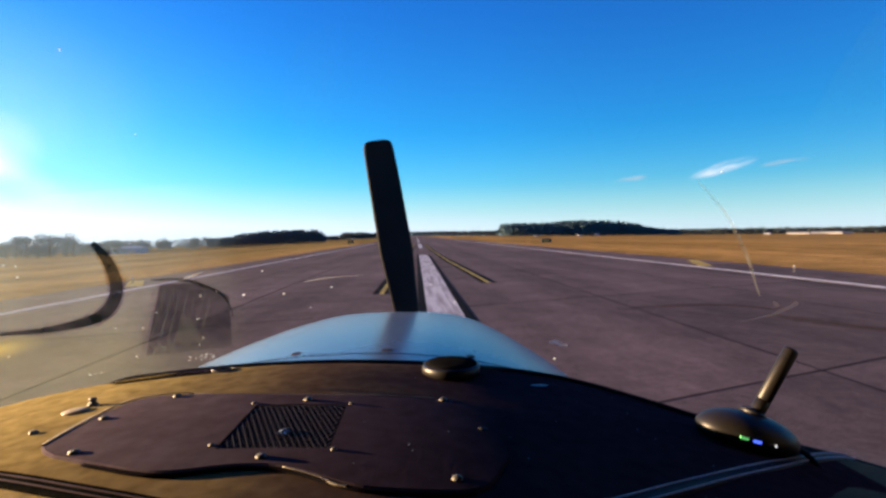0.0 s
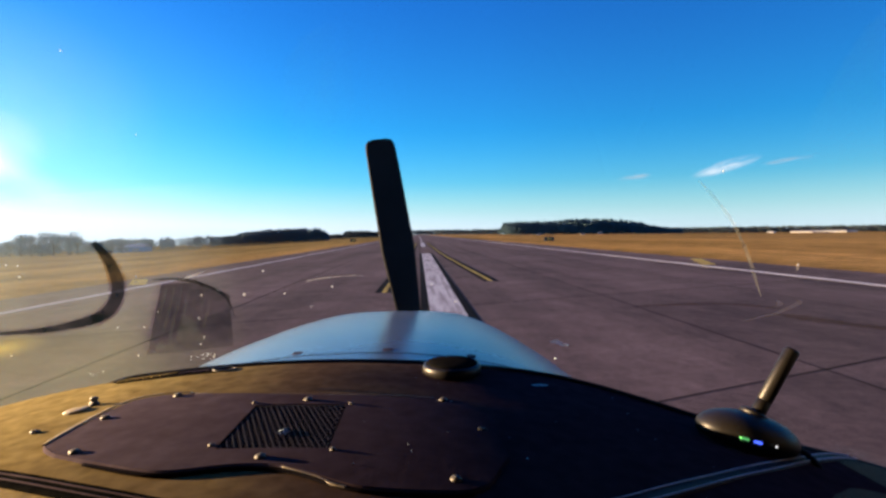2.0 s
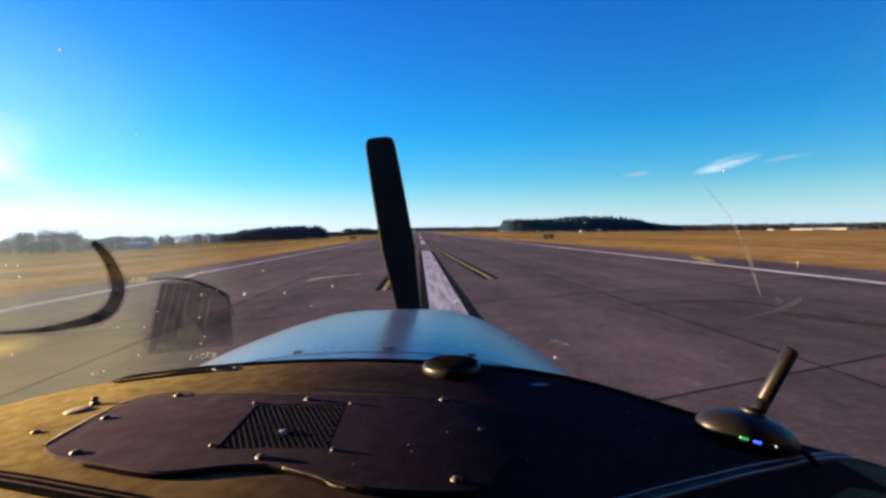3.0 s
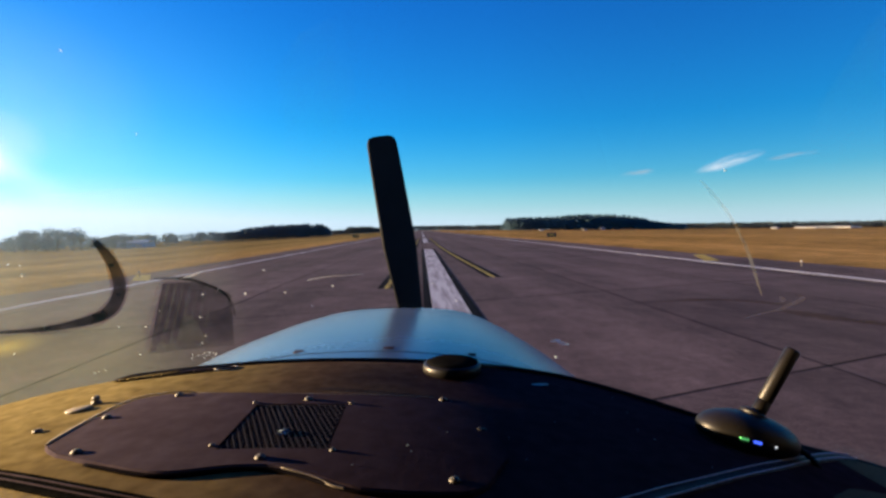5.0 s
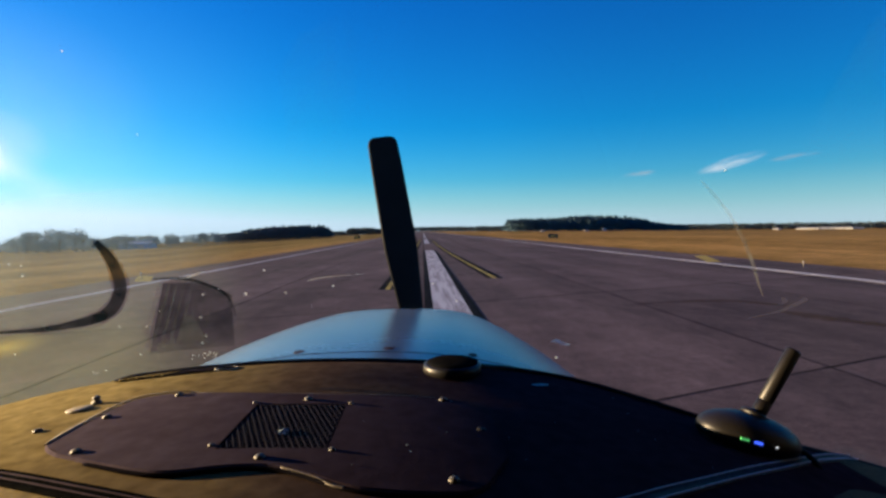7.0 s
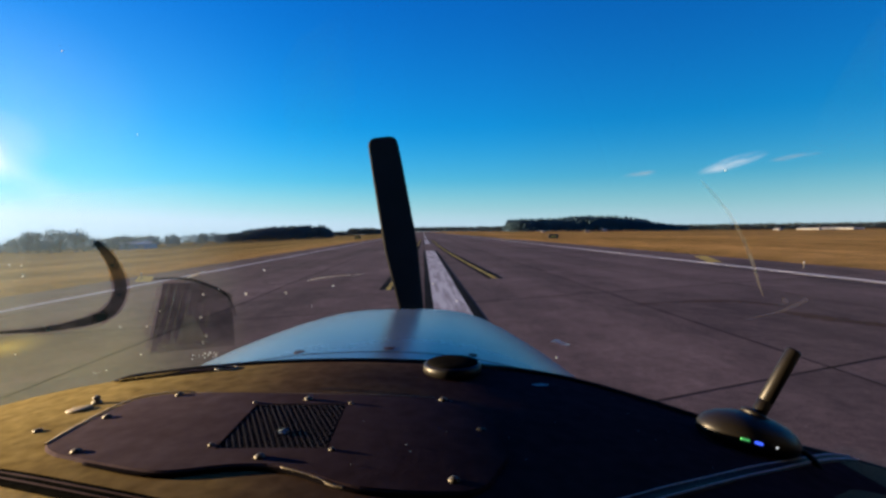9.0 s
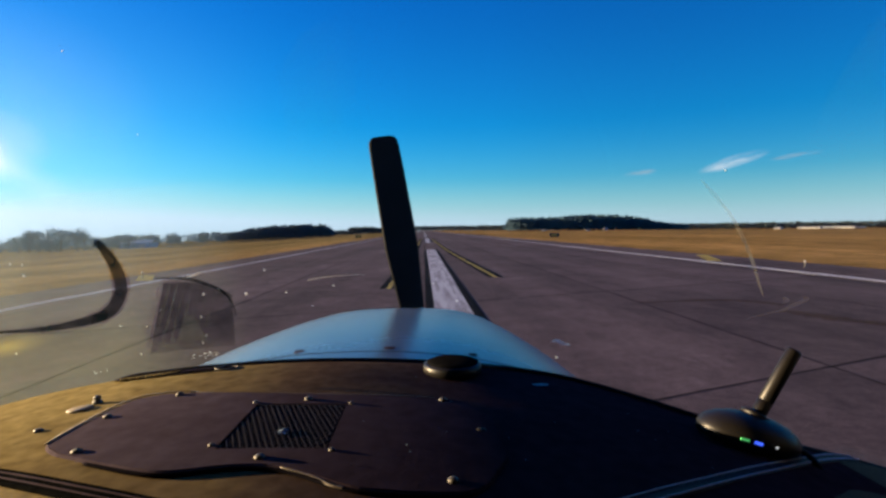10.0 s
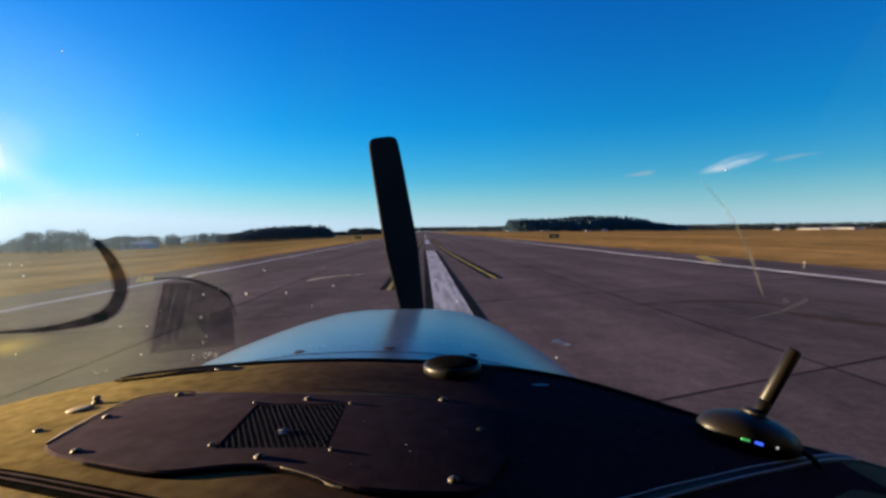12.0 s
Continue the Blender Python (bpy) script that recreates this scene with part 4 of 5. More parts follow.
for x in (-0.135, 0.005, 0.135):
    part("fastener", lathe([(0.009, -0.001), (0.009, 0.0002), (0.006, 0.0004)], 14, Matrix.Translation((x, 0.80, cowl_top(x, 0.80)))), PLATE, cowling)

# ---- propeller at rest ----
propeller = new("propeller")
propeller.parent = aircraft
propeller["label"] = "two-bladed black metal propeller at rest"
HUB = Vector((0.06, 1.90, 1.14))


def blade(side):
    rows_ = []
    for f in [k / 20 for k in range(19)] + [0.925, 0.945, 0.962, 0.976, 0.987, 0.995, 1.0]:
        r = 0.10 + 0.83 * f
        chord = interp(f, [(0, 0.075), (0.2, 0.11), (0.5, 0.135), (0.85, 0.120), (0.945, 0.114), (0.962, 0.112), (0.976, 0.108), (0.987, 0.100), (0.995, 0.086), (1, 0.060)])
        thick = interp(f, [(0, 0.045), (0.2, 0.028), (1, 0.008)])
        tw = radians(interp(f, [(0, 48), (0.5, 26), (1, 14)]))
        line = []
        for j in range(12):
            a = 2 * math.pi * j / 12
            u, w = chord / 2 * math.cos(a), thick / 2 * math.sin(a)
            line.append(Vector((u * math.cos(tw) - w * math.sin(tw), u * math.sin(tw) + w * math.cos(tw), r)))
        rows_.append(line)
    bm = grid(rows_, True)
    bm.verts.ensure_lookup_table()
    bm.faces.new(bm.verts[-12:])
    bmesh.ops.transform(bm, matrix=Matrix.Translation(HUB) @ pose(0, 0, 0, 0, -9 + side * 180, 0), verts=bm.verts)
    return bm


for s in (0, 1):
    smooth(part("blade", blade(s), PROP_BLACK, propeller))
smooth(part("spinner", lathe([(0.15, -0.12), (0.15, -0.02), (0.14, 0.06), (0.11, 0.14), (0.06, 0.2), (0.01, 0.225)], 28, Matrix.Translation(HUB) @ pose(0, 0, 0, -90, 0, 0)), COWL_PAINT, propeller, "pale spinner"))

# ---- cabin shell that closes the place round the camera ----
def slab_part(name, x0, x1, y0, y1, z0, z1, material, bevel=0.01):
    return part(name, box(bmesh.new(), x0, x1, y0, y1, z0, z1, bevel=bevel), material, aircraft)


# unseen shell: windowless sides and long roof added to cut the skylight
slab_part("cabin_floor", -0.62, 0.74, -1.4, 0.70, 0.74, 0.80, BELLY_PAINT)
slab_part("cabin_side", -0.665, -0.625, -1.4, 0.34, 0.80, 1.985, LINING)
slab_part("cabin_sill", -0.665, -0.625, 0.345, 0.46, 0.80, 1.42, LINING)
slab_part("cabin_side", 0.745, 0.785, -1.4, 0.47, 0.80, 1.985, LINING)
slab_part("rear_bulkhead", -0.62, 0.74, -1.44, -1.405, 0.80, 1.985, LINING)
slab_part("cabin_roof", -0.62, 0.74, -1.44, 0.535, 1.985, 2.02, LINING)
slab_part("firewall", -0.55, 0.55, 0.66, 0.69, 0.80, 1.40, LINING)
def pane_point(x, f, out=0.0):
    """A point of the windscreen: x across its foot, f from foot to top."""
    ye, zb = edge_y(max(-0.62, min(0.72, x))) + 0.009, dash_z(x) - 0.006
    tx, ty, tz = x * 0.95, 0.53 - 0.2 * max(0, abs(x) - 0.45), 1.995 - 0.04 * x * x
    bulge = (0.03 + out) * math.sin(math.pi * f) + out
    return Vector((x + (tx - x) * f, ye + (ty - ye) * f + bulge, zb + (tz - zb) * f + bulge))


rows_ = []
for i in range(41):
    x = -0.64 + 1.38 * i / 40
    rows_.append([pane_point(x, j / 16) for j in range(17)] + [pane_point(x, j / 16, 0.003) for j in range(16, -1, -1)])
windscreen = smooth(part("windscreen", grid(rows_, True), GLASS, aircraft, "curved acrylic windscreen with dried specks"))
windscreen.visible_shadow = False


# dried specks, smears and scratches on the pane
def film_material(name, colour, amount, thin=0.0, fade=None):
    """A thin see-through film: a share of matt colour over clear. thin: share of light that it lets through scattered. fade: heights between which it sets in."""
    n = Nodes(name)
    n.t.nodes.remove(n.b)
    clear, matt, mixed = n.t.nodes.new("ShaderNodeBsdfTransparent"), n.add("ShaderNodeBsdfDiffuse", Color=(*colour, 1)), n.t.nodes.new("ShaderNodeMixShader")
    share = n.ramp(n.noise(40, 5), [(0.3, (amount * 0.6,) * 3), (0.7, (amount,) * 3)])
    if fade:
        c, sp, rise = n.t.nodes.new("ShaderNodeTexCoord"), n.t.nodes.new("ShaderNodeSeparateXYZ"), n.add("ShaderNodeMapRange", From_Min=fade[0], From_Max=fade[1])
        n.link(c.outputs["Object"], sp.inputs[0])
        n.link(sp.outputs["Z"], rise.inputs["Value"])
        share = n.mix(1.0, share, rise.outputs["Result"], "MULTIPLY")
    n.link(share, mixed.inputs[0])
    n.link(clear.outputs[0], mixed.inputs[1])
    if thin:
        lit, both = n.add("ShaderNodeBsdfTranslucent", Color=(*(c * thin for c in colour), 1)), n.t.nodes.new("ShaderNodeAddShader")
        n.link(matt.outputs[0], both.inputs[0])
        n.link(lit.outputs[0], both.inputs[1])
        n.link(both.outputs[0], mixed.inputs[2])
    else:
        n.link(matt.outputs[0], mixed.inputs[2])
    n.link(mixed.outputs[0], n.out.inputs["Surface"])
    return n.m


PALE = film_material("pale_dried_film", (0.55, 0.72, 0.90), 0.55, 0.5)
REFLECTION_DARK = film_material("dark_reflection_film", (0.020, 0.052, 0.066), 1.0)


def pane_frame(x, f):
    """A pose on the inner face of the pane, z towards the cabin."""
    c = pane_point(x, f)
    u = (pane_point(x + 0.01, f) - pane_point(x - 0.01, f)).normalized()
    v = (pane_point(x, f + 0.01) - pane_point(x, f - 0.01)).normalized()
    w = v.cross(u).normalized()
    w = -w if w.y > 0 else w
    m = Matrix((u, w.cross(u), w)).transposed().to_4x4()
    return Matrix.Translation(c + w * 0.0012) @ m


def splat_bm(rng, r):
    n, hub = 9, 0.35 * r
    ring = [Vector((r * rng.uniform(0.55, 1.25) * math.cos(2 * math.pi * k / n), r * rng.uniform(0.55, 1.25) * math.sin(2 * math.pi * k / n), -0.0004)) for k in range(n)]
    return from_lists([tuple(p) for p in ring] + [(0, 0, hub * 0.6)], [(k, (k + 1) % n, n) for k in range(n)])


PALE_SCUFF = film_material("pale_scuff", (0.19, 0.165, 0.165), 0.55)
DARK_SCUFF = film_material("rubber_smudge", (0.030, 0.024, 0.027), 0.5)

rng = random.Random(8)
SPECKS = [(-0.455, 0.288, 2.2), (-0.455, 0.313, 1.4), (-0.469, 0.320, 1.2), (-0.231, 0.187, 2.4), (-0.176, 0.181, 2.6), (-0.210, 0.196, 2.0), (-0.236, 0.131, 2.0), (-0.231, 0.084, 1.8), (-0.236, 0.068, 1.8), (-0.341, 0.132, 1.2), (-0.307, 0.123, 1.4), (-0.288, 0.157, 1.3), (-0.317, 0.058, 1.6), (-0.476, 0.114, 1.4), (-0.150, 0.238, 1.8), (-0.124, 0.180, 1.5), (-0.061, 0.195, 1.6), (-0.090, 0.145, 1.2), (0.074, 0.207, 2.0), (0.106, 0.166, 2.0), (0.245, 0.052, 2.6), (-0.285, 0.593, 1.2), (-0.344, 0.798, 1.4), (0.431, 0.542, 1.6)]
for x, f, r in SPECKS:
    part("speck", splat_bm(rng, r * 0.00075), SPLAT, windscreen).matrix_basis = pane_frame(x, f)
for x, f, n, spread in [(-0.225, 0.038, 24, 0.013), (-0.376, 0.035, 6, 0.009)]:
    for k in range(n):
        part("speck", splat_bm(rng, rng.uniform(0.0003, 0.0010)), SPLAT, windscreen).matrix_basis = pane_frame(x + rng.gauss(0, spread), max(0.012, f + rng.gauss(0, 0.0035)))


def pane_band(path, widths, n=40):
    """A band that lies on the pane along (x, f), widths across in metres of x."""
    c, rows_ = spline([(x, f, w) for (x, f), w in zip(path, widths)], n), []
    for i, p in enumerate(c):
        d = (c[min(i + 1, n)] - c[max(i - 1, 0)])
        d = Vector((d.x, d.y * 0.5, 0)).normalized()
        side = Vector((d.y, -d.x, 0)) * p.z / 2
        rows_.append([pane_frame(p.x + k * side.x, max(0.0, p.y + k * side.y * 2)) .translation for k in (-1, 0, 1)])
    return grid(rows_)


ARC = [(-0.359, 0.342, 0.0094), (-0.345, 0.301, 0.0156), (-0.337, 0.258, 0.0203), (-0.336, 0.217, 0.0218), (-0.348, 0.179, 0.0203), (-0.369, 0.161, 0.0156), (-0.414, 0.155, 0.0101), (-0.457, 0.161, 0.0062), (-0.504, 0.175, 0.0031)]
PATCH = [(-0.283, 0.229), (-0.240, 0.222), (-0.200, 0.184), (-0.190, 0.126), (-0.195, 0.060), (-0.310, 0.083)]


def inside(x, f, poly):
    odd = False
    for (x0, f0), (x1, f1) in zip(poly, poly[1:] + poly[:1]):
        if (f0 > f) != (f1 > f) and x < (x1 - x0) * (f - f0) / (f1 - f0) + x0:
            odd = not odd
    return odd


def dust_haze_film():
    """Film for dust and reflection haze on the pilot's side of the pane, with an arc and a streaky patch left out."""
    arc, dice = spline(ARC, 80), random.Random(5)
    nx, nf = 270, 110
    pts = [[pane_frame(-0.62 + 0.47 * i / nx, 0.004 + 0.46 * j / nf).translation for i in range(nx + 1)] for j in range(nf + 1)]
    verts, faces = [tuple(p) for r in pts for p in r], []
    for j in range(nf):
        for i in range(nx):
            x, f = -0.62 + 0.47 * (i + 0.5) / nx, 0.004 + 0.46 * (j + 0.5) / nf
            jx, jf = dice.gauss(0, 1), dice.gauss(0, 1)
            if any((x + 0.0012 * jx - p.x) ** 2 + ((f + 0.0024 * jf - p.y) * 0.5) ** 2 < (p.z / 2) ** 2 for p in arc):
                continue
            if inside(x + 0.0035 * jx, f + (0.004 if f > 0.12 else 0.016) * jf, PATCH):
                u = x + 0.283 - 0.185 * (f - 0.229)
                w = 0.5 + 0.5 * noise.noise((x * 60, f * 12, 3))
                if not (u < 0.085 and u % 0.0105 < 0.0042 * w and 0.09 + 0.35 * max(0, u - 0.03) < f < 0.222) and not inside(x, f, [(-0.255, 0.137), (-0.244, 0.135), (-0.229, 0.071), (-0.270, 0.079)]):
                    continue
            k = j * (nx + 1) + i
            faces.append((k, k + 1, k + nx + 2, k + nx + 1))
    return verts, faces


def dust_haze_material():
    """Sunlit dust and painted reflection haze, thickest towards the pilot's side."""
    n = Nodes("dust_haze_film")
    n.t.nodes.remove(n.b)
    clear, matt, lit, both, mixed = (n.t.nodes.new(k) for k in ("ShaderNodeBsdfTransparent", "ShaderNodeBsdfDiffuse", "ShaderNodeBsdfTranslucent", "ShaderNodeAddShader", "ShaderNodeMixShader"))
    matt.inputs["Color"].default_value = (0.30, 0.32, 0.31, 1)
    c = n.t.nodes.new("ShaderNodeTexCoord")
    sp, rg = n.t.nodes.new("ShaderNodeSeparateXYZ"), n.add("ShaderNodeMapRange", From_Min=-0.172, From_Max=-0.33)
    n.link(c.outputs["Object"], sp.inputs[0])
    n.link(sp.outputs["X"], rg.inputs["Value"])
    hg = n.add("ShaderNodeMapRange", From_Min=1.84, From_Max=1.71)
    n.link(sp.outputs["Z"], hg.inputs["Value"])
    # golden low, greyer higher: the tone of the haze is put into the colour
    low = n.add("ShaderNodeMapRange", From_Min=1.56, From_Max=1.70)
    n.link(sp.outputs["Z"], low.inputs["Value"])
    n.link(n.mix(low.outputs["Result"], (0.44, 0.52, 0.30), (0.42, 0.61, 0.72)), lit.inputs["Color"])
    cloud = n.ramp(n.noise(9, 5), [(0.25, (0.080,) * 3), (0.75, (0.175,) * 3)])
    amount = n.mix(1.0, n.mix(1.0, cloud, rg.outputs["Result"], "MULTIPLY"), hg.outputs["Result"], "MULTIPLY")
    n.link(matt.outputs[0], both.inputs[0])
    n.link(lit.outputs[0], both.inputs[1])
    n.link(amount, mixed.inputs[0])
    n.link(clear.outputs[0], mixed.inputs[1])
    n.link(both.outputs[0], mixed.inputs[2])
    n.link(mixed.outputs[0], n.out.inputs["Surface"])
    return n.m


film = stuff("dust_haze_film", *dust_haze_film(), dust_haze_material(), windscreen)
film["label"], film["kind"], film.visible_shadow = "golden film of dust and painted reflection haze", "stuff", False
# dark bands painted for a reflection of the glareshield in the pane
part("painted_reflection", pane_band([(x, f) for x, f, w in ARC], [w * 0.75 for x, f, w in ARC]), REFLECTION_DARK, windscreen, "dark curved band painted for a reflection")
part("painted_reflection", pane_band([(-0.292, 0.236), (-0.262, 0.232), (-0.238, 0.221), (-0.207, 0.192), (-0.194, 0.158), (-0.191, 0.128)], [0.0012, 0.0036, 0.0042, 0.0034, 0.0022, 0.0012]), REFLECTION_DARK, windscreen, "dark curved band painted for a reflection")
part("dried_smear", pane_band([(0.238, 0.090), (0.246, 0.093), (0.254, 0.089), (0.262, 0.090)], [0.0015, 0.0042, 0.0030, 0.0012]), PALE, windscreen, "small pale dried smear")
part("scratch", pane_band([(-0.095, 0.209), (-0.078, 0.215), (-0.058, 0.2195), (-0.020, 0.2255)], [0.0005, 0.0007, 0.0005, 0.0002]), SPLAT, windscreen, "short pale scratch")
part("scratch", pane_band([(-0.257, 0.229), (-0.243, 0.235), (-0.226, 0.244)], [0.0014, 0.0018, 0.0004]), SPLAT, windscreen, "short pale scratch")


SCUFF = film_material("golden_scuff", (0.9, 0.78, 0.42), 0.26, 1.0)
part("scratch", pane_band([(0.405, 0.515), (0.416, 0.493), (0.430, 0.465), (0.443, 0.432), (0.455, 0.391), (0.465, 0.345), (0.470, 0.312), (0.475, 0.285)], [0.0012, 0.0034, 0.0040, 0.0040, 0.0044, 0.0040, 0.0028, 0.0008]), SCUFF, windscreen, "long curved golden scratch lit by the sun")
# darker tone inside the same reflection, painted as a film
WASH = film_material("dark_wash_film", (0.012, 0.050, 0.075), 0.68, fade=(1.535, 1.590))
wash = [[pane_frame(-0.306 + 0.112 * u + 0.028 * v * (1 - u) * 0.9, 0.055 + (0.222 - 0.055) * v * (1 - 0.25 * u ** 3)).translation for u in [a / 14 for a in range(15)]] for v in [b / 14 for b in range(15)]]
part("painted_reflection", grid(wash), WASH, windscreen, "thin dark wash painted for a reflection").visible_shadow = False


def glare_smear(x, f, w, h, amount, colour=(0.9, 0.9, 0.9), label="pale smear and painted sun glare on the pane", turn=0):
    """A smear put on the pane for glare, glowing where the low sun strikes it."""
    n = Nodes("glare_film")
    n.t.nodes.remove(n.b)
    clear, lit, mixed, grad = (n.t.nodes.new(k) for k in ("ShaderNodeBsdfTransparent", "ShaderNodeBsdfTranslucent", "ShaderNodeMixShader", "ShaderNodeTexGradient"))
    grad.gradient_type = "SPHERICAL"
    lit.inputs["Color"].default_value = (*colour, 1)
    n.link(n.coords((1 / w, 1 / h, 0)), grad.inputs["Vector"])
    amt = n.mix(1.0, n.ramp(grad.outputs["Fac"], [(0.0, (0, 0, 0)), (0.5, (amount * 0.35,) * 3), (1.0, (amount,) * 3)]), n.ramp(n.noise(14, 4), [(0.3, (0.6,) * 3), (0.7, (1,) * 3)]), "MULTIPLY")
    n.link(amt, mixed.inputs[0])
    n.link(clear.outputs[0], mixed.inputs[1])
    n.link(lit.outputs[0], mixed.inputs[2])
    n.link(mixed.outputs[0], n.out.inputs["Surface"])
    m = pane_frame(x, f) @ pose(0, 0, 0, 0, 0, turn)
    inv = m.inverted()
    wide, tall = (max(w, h), max(w, h)) if turn else (w, h)
    rows_ = [[inv @ pane_frame(x + wide * (i / 6 - 1), min(0.98, max(0.02, f + 2.1 * tall * (j / 6 - 1)))).translation for i in range(13)] for j in range(13)]
    ob = part("smear", grid(rows_), n.m, windscreen, label)
    ob.matrix_basis, ob.visible_shadow = m, False


glare_smear(-0.475, 0.60, 0.085, 0.05, 0.36, (0.95, 0.84, 0.78))
glare_smear(-0.452, 0.555, 0.10, 0.026, 0.20, (0.95, 0.90, 0.85), turn=-40)
# broad thin veil added for the glare towards the sun
glare_smear(-0.42, 0.66, 0.17, 0.13, 0.08, (0.92, 0.95, 0.90))
# golden reflection low on the pane, painted as a film
glare_smear(-0.485, 0.135, 0.06, 0.016, 0.26, (0.72, 0.62, 0.12), "golden smear painted for a reflection")

# ---- landing gear ----
def wheel(x, y, zs):
    leg = part("gear_leg", tube([(x * 0.6, y, zs), (x * 0.9, y, (zs + 0.19) / 2 + 0.05), (x, y, 0.19)], 0.03, 10), STEEL, aircraft)
    smooth(part("tyre", lathe([(0.09, -0.07), (0.17, -0.075), (0.19, -0.04), (0.194, 0), (0.19, 0.04), (0.17, 0.075), (0.09, 0.07)], 32, Matrix.Translation((x, y, 0.195)) @ pose(0, 0, 0, 0, 90, 0)), RUBBER, leg))


wheel(0.0, 1.35, 0.9)
wheel(-1.4, -0.75, 0.78)
wheel(1.4, -0.75, 0.78)

# ---- loose things on the glareshield ----
puck = thing("gps_antenna", "round black antenna puck lying on the glareshield", "antenna", (0.096, 0.652, dash_z(0.096)))
smooth(part("body", lathe([(0.034, 0.0), (0.0375, 0.003), (0.0375, 0.009), (0.0362, 0.0125), (0.034, 0.0135)], 40), BLACK_PLASTIC, puck))
smooth(part("lid", lathe([(0.0335, 0.0132), (0.033, 0.0146), (0.029, 0.0162), (0.018, 0.0172), (0.004, 0.0176)], 40), WELT_BLACK, puck))
smooth(part("cable", tube([(0.036, 0.005, 0.006)] + [(x, y, dash_z(0.096 + x) - dash_z(0.096) + 0.0030) for x, y in [(q, edge_y(0.096 + q) - 0.652 - 0.014) for q in (0.07, 0.11, 0.15, 0.19, 0.22, 0.25, 0.27, 0.295, 0.32)]], 0.0026, 50), RUBBER, puck, "thin black cable"))

rx, ry = 0.405, 0.530
receiver = thing("traffic_receiver", "black oval traffic receiver with stub antenna and lit indicators", "receiver", (rx, ry, dash_z(rx) - 0.002))
receiver.rotation_euler = (radians(-6), radians(13), radians(-8))
prof = [(0.30, 0.0), (0.80, 0.001), (0.97, 0.007), (1.0, 0.013), (0.985, 0.019), (0.90, 0.026), (0.72, 0.033), (0.45, 0.038), (0.15, 0.040), (0.02, 0.0402)]
bm = lathe(prof, 56)
bmesh.ops.transform(bm, matrix=Matrix.Diagonal((0.053, 0.038, 0.92, 1)), verts=bm.verts)
smooth(part("body", bm, BLACK_PLASTIC, receiver))
am = Matrix.Translation((0.008, 0.004, 0.034)) @ pose(0, 0, 0, -4, 20, 0) @ Matrix.Diagonal((0.84, 0.84, 1, 1))
smooth(part("collar", lathe([(0.020, -0.003), (0.019, 0.002), (0.014, 0.004)], 28, am), BLACK_PLASTIC, receiver))
smooth(part("antenna", lathe([(0.0084, 0.0), (0.0092, 0.004), (0.0092, 0.018), (0.0087, 0.0185), (0.0087, 0.0195), (0.0092, 0.020), (0.0092, 0.082), (0.0084, 0.0845), (0.003, 0.085)], 32, am), BLACK_PLASTIC, receiver, "black stub antenna"))
for x, y, w, mat, nm in [(-0.0205, -0.0365, 0.0085, LED_GREEN, "green_light"), (-0.0085, -0.0394, 0.0075, LED_BLUE, "blue_light"), (0.0095, -0.0394, 0.0014, LED_WHITE, "white_light")]:
    part(nm, box(bmesh.new(), -w / 2, w / 2, -0.0012, 0.0015, -0.0013, 0.0013, pose(x, y - 0.0002, 0.0140, -25, 0, x * 480 * 0.6), bevel=0.0008), mat, receiver)
smooth(part("cable", tube([(0.052, 0.0, 0.012), (0.062, -0.003, 0.008), (0.070, -0.010, 0.001), (0.075, -0.018, -0.008)], 0.003, 20), RUBBER, receiver))

# ---- runway slabs ----
def slab_box(x0, x1, y0, y1):
    return slab_verts(x0 + GAP, x1 - GAP, y0 + GAP, y1 - GAP)


NEAR_ROWS = range(-2, 7)
shared = {}
for j in NEAR_ROWS:
    for i in range(len(COLS) - 1):
        w = round(COLS[i + 1] - COLS[i], 3)
        if w not in shared:
            shared[w] = bpy.data.meshes.new("slab")
            shared[w].from_pydata(slab_verts(-w / 2 + GAP, w / 2 - GAP, -ROW / 2 + GAP, ROW / 2 - GAP), [], SLAB_FACES)
            shared[w].materials.append(PAVEMENT)
        o = new("slab", shared[w])
        o.parent = runway
        xc = (COLS[i] + COLS[i + 1]) / 2
        o.location = (xc, ROW0 + ROW * (j + 0.5) + SKEW * (xc - 4.7), 0)
def sealer(path, width, rng, verts, faces):
    """A flat strip of sealer whose edges wander."""
    for k, (x, y, dx, dy) in enumerate(path):
        w = width * rng.uniform(0.6, 1.3) / 2
        verts += [(x - dy * w, y + dx * w, 0.0016), (x + dy * w, y - dx * w, 0.0016)]
        if k:
            i = len(verts)
            faces.append((i - 4, i - 3, i - 1, i - 2))


rng, verts, faces = random.Random(21), [], []
for x in COLS[1:-1]:
    ys = [-20 + 0.5 * k for k in range(200)] + [80 + 6 * k for k in range(220)]
    sealer([(x + 0.035 * noise.noise((x, y * 0.35, 0)), y, 0, 1) for y in ys], 0.05, rng, verts, faces)
for j in range(-2, 120):
    y0 = ROW0 + ROW * j
    step = 0.5 if y0 < 60 else 4.0
    xs = [COLS[0] + step * k for k in range(int((COLS[-1] - COLS[0]) / step) + 1)]
    sealer([(x, y0 + SKEW * (x - 4.7) + 0.05 * noise.noise((x * 0.4, y0, 4)), 0.935, 0.355) for x in xs], 0.06, rng, verts, faces)
joints = stuff("joint_sealer", verts, faces, TAR, runway)
joints["kind"] = "stuff"
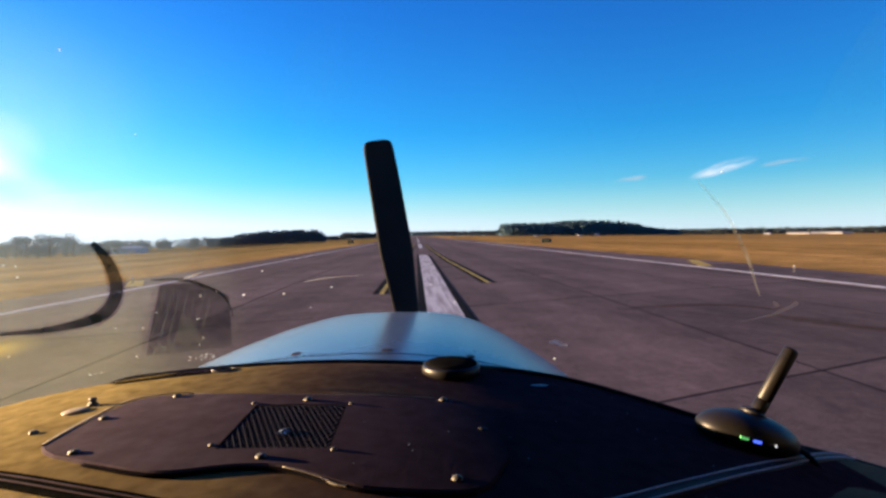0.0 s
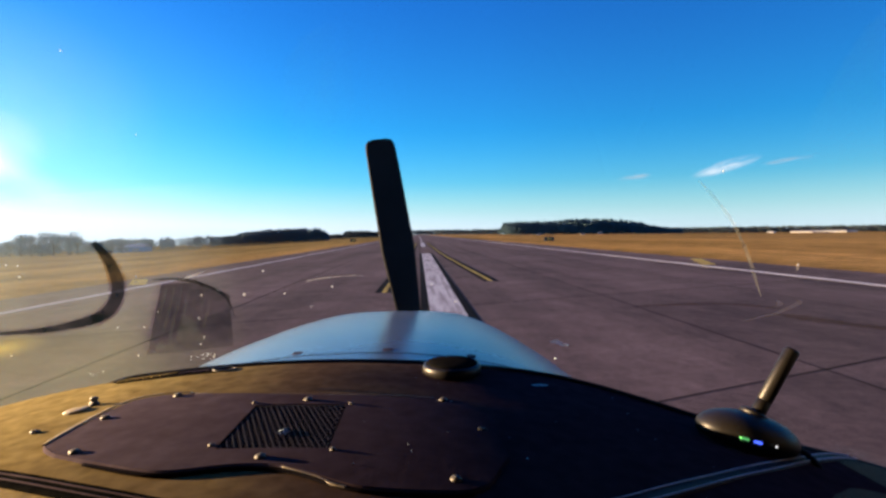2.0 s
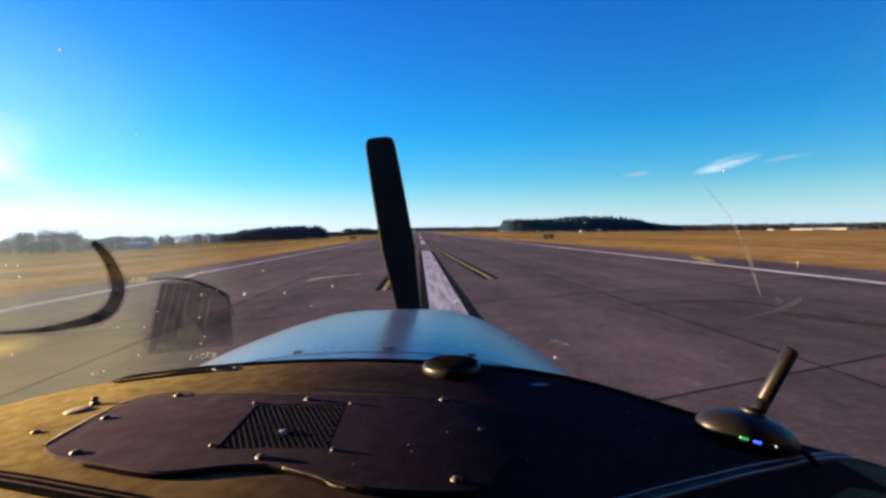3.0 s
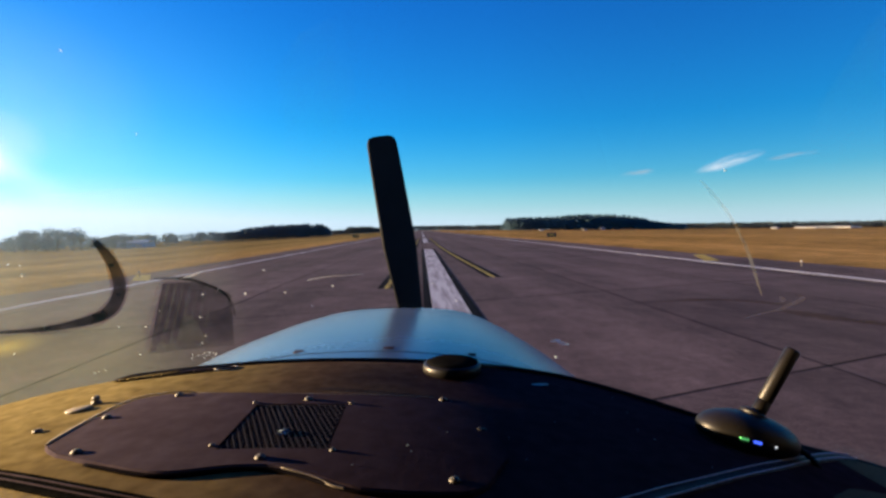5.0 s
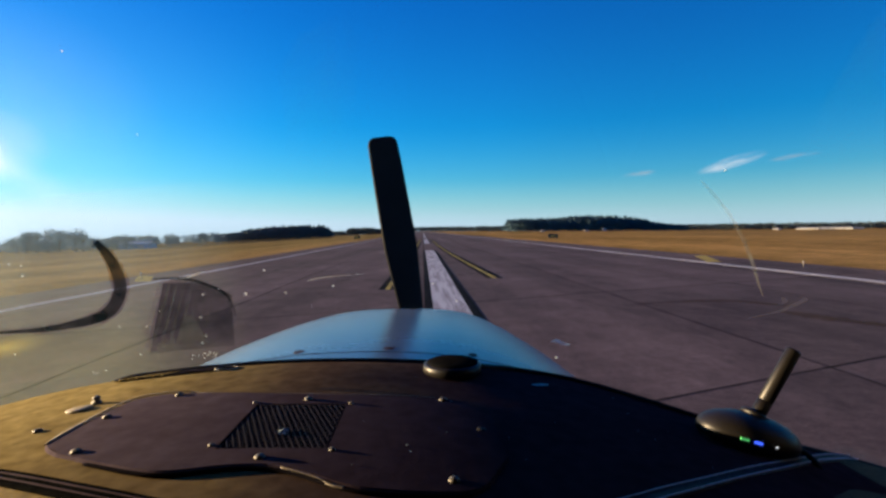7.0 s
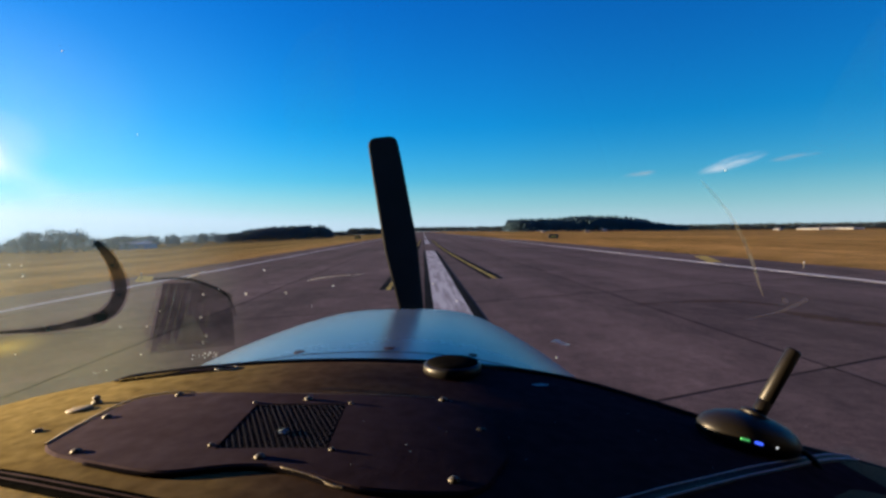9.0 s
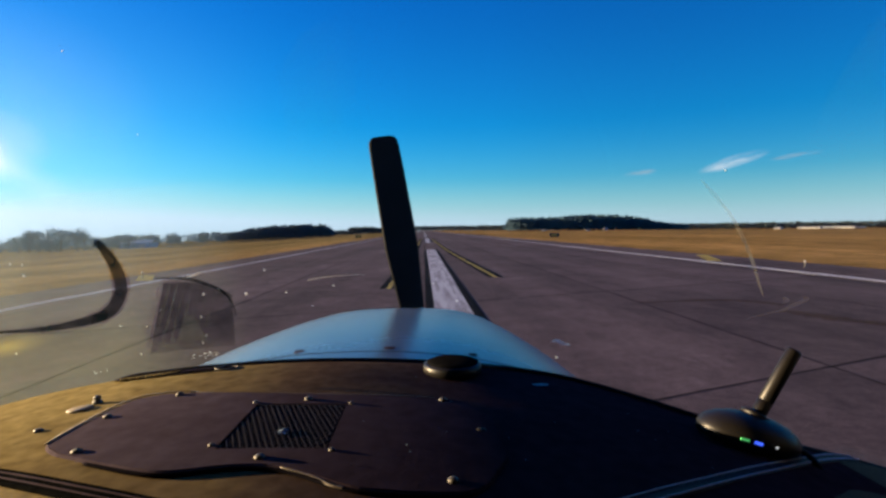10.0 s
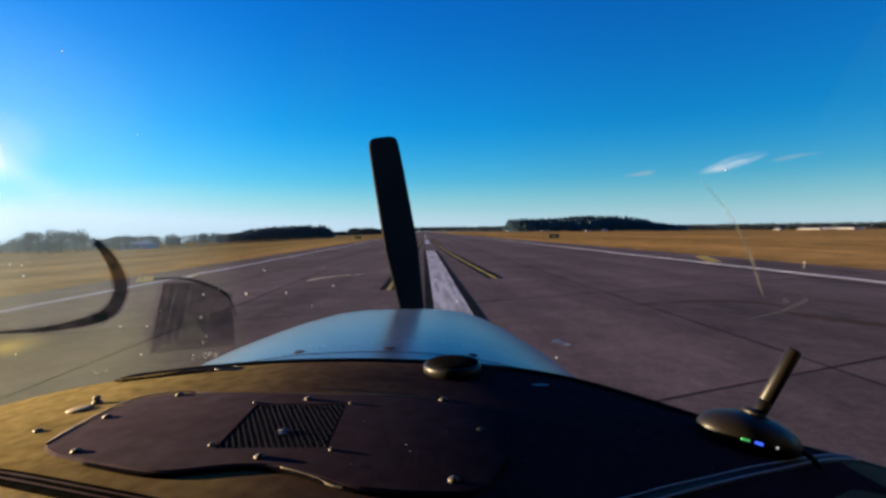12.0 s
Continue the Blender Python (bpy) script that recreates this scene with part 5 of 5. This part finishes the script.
for k in range(7):
    x, y, a = rng.uniform(-8, 13), rng.uniform(7, 45), rng.uniform(-0.5, 0.5) + (1.57 if k % 2 else 0)
    path, cv, cf = [], [], []
    for q in range(rng.randint(8, 16)):
        path.append((x, y, math.cos(a), math.sin(a)))
        x, y, a = x + 0.35 * math.cos(a), y + 0.35 * math.sin(a), a + rng.gauss(0, 0.25)
    sealer(path, 0.03, rng, cv, cf)
    stuff("crack", cv, cf, TAR, runway)
for label, mat, path, width in [("pale curled tyre scuff", PALE_SCUFF, [(6.07, 9.17), (6.77, 9.64), (7.22, 9.91), (7.95, 10.56), (8.7, 11.22), (9.04, 11.62), (9.15, 12.02)], 0.16),
                                ("pale curled tyre scuff", PALE_SCUFF, [(7.84, 10.82), (8.2, 11.1), (8.47, 11.53), (8.7, 11.9)], 0.14),
                                ("dark smudge of tyre rubber", DARK_SCUFF, [(4.9, 11.3), (6.19, 11.5), (7.1, 11.45), (7.61, 10.95), (7.9, 10.4)], 0.34),
                                ("dark smudge of tyre rubber", DARK_SCUFF, [(7.2, 10.0), (7.36, 9.6), (7.54, 8.99), (7.92, 8.31), (8.6, 7.5)], 0.55)]:
    c, cv, cf = spline([(x, y, 0) for x, y in path], 26), [], []
    for k, p in enumerate(c):
        d = (c[min(k + 1, len(c) - 1)] - c[max(k - 1, 0)]).normalized()
        w = width * (0.25 + 0.75 * math.sin(math.pi * (k + 0.5) / len(c))) * rng.uniform(0.7, 1.2) / 2
        cv += [(p.x - d.y * w, p.y + d.x * w, 0.0024), (p.x + d.y * w, p.y - d.x * w, 0.0024)]
        if k:
            cf.append((2 * k - 2, 2 * k - 1, 2 * k + 1, 2 * k))
    mark = stuff("tyre_mark", cv, cf, mat, runway)
    mark["label"], mark.visible_shadow = label, False
verts, faces = [], []
for j in list(range(-8, -2)) + list(range(7, 195)):
    for i in range(len(COLS) - 1):
        k = len(verts)
        verts += slab_box(COLS[i], COLS[i + 1], ROW0 + ROW * j - SKEW * 4.7, ROW0 + ROW * (j + 1) - SKEW * 4.7)
        faces += [tuple(k + a for a in f) for f in SLAB_FACES]
far = stuff("far_slabs", verts, faces, PAVEMENT, runway)
far["kind"] = "stuff"
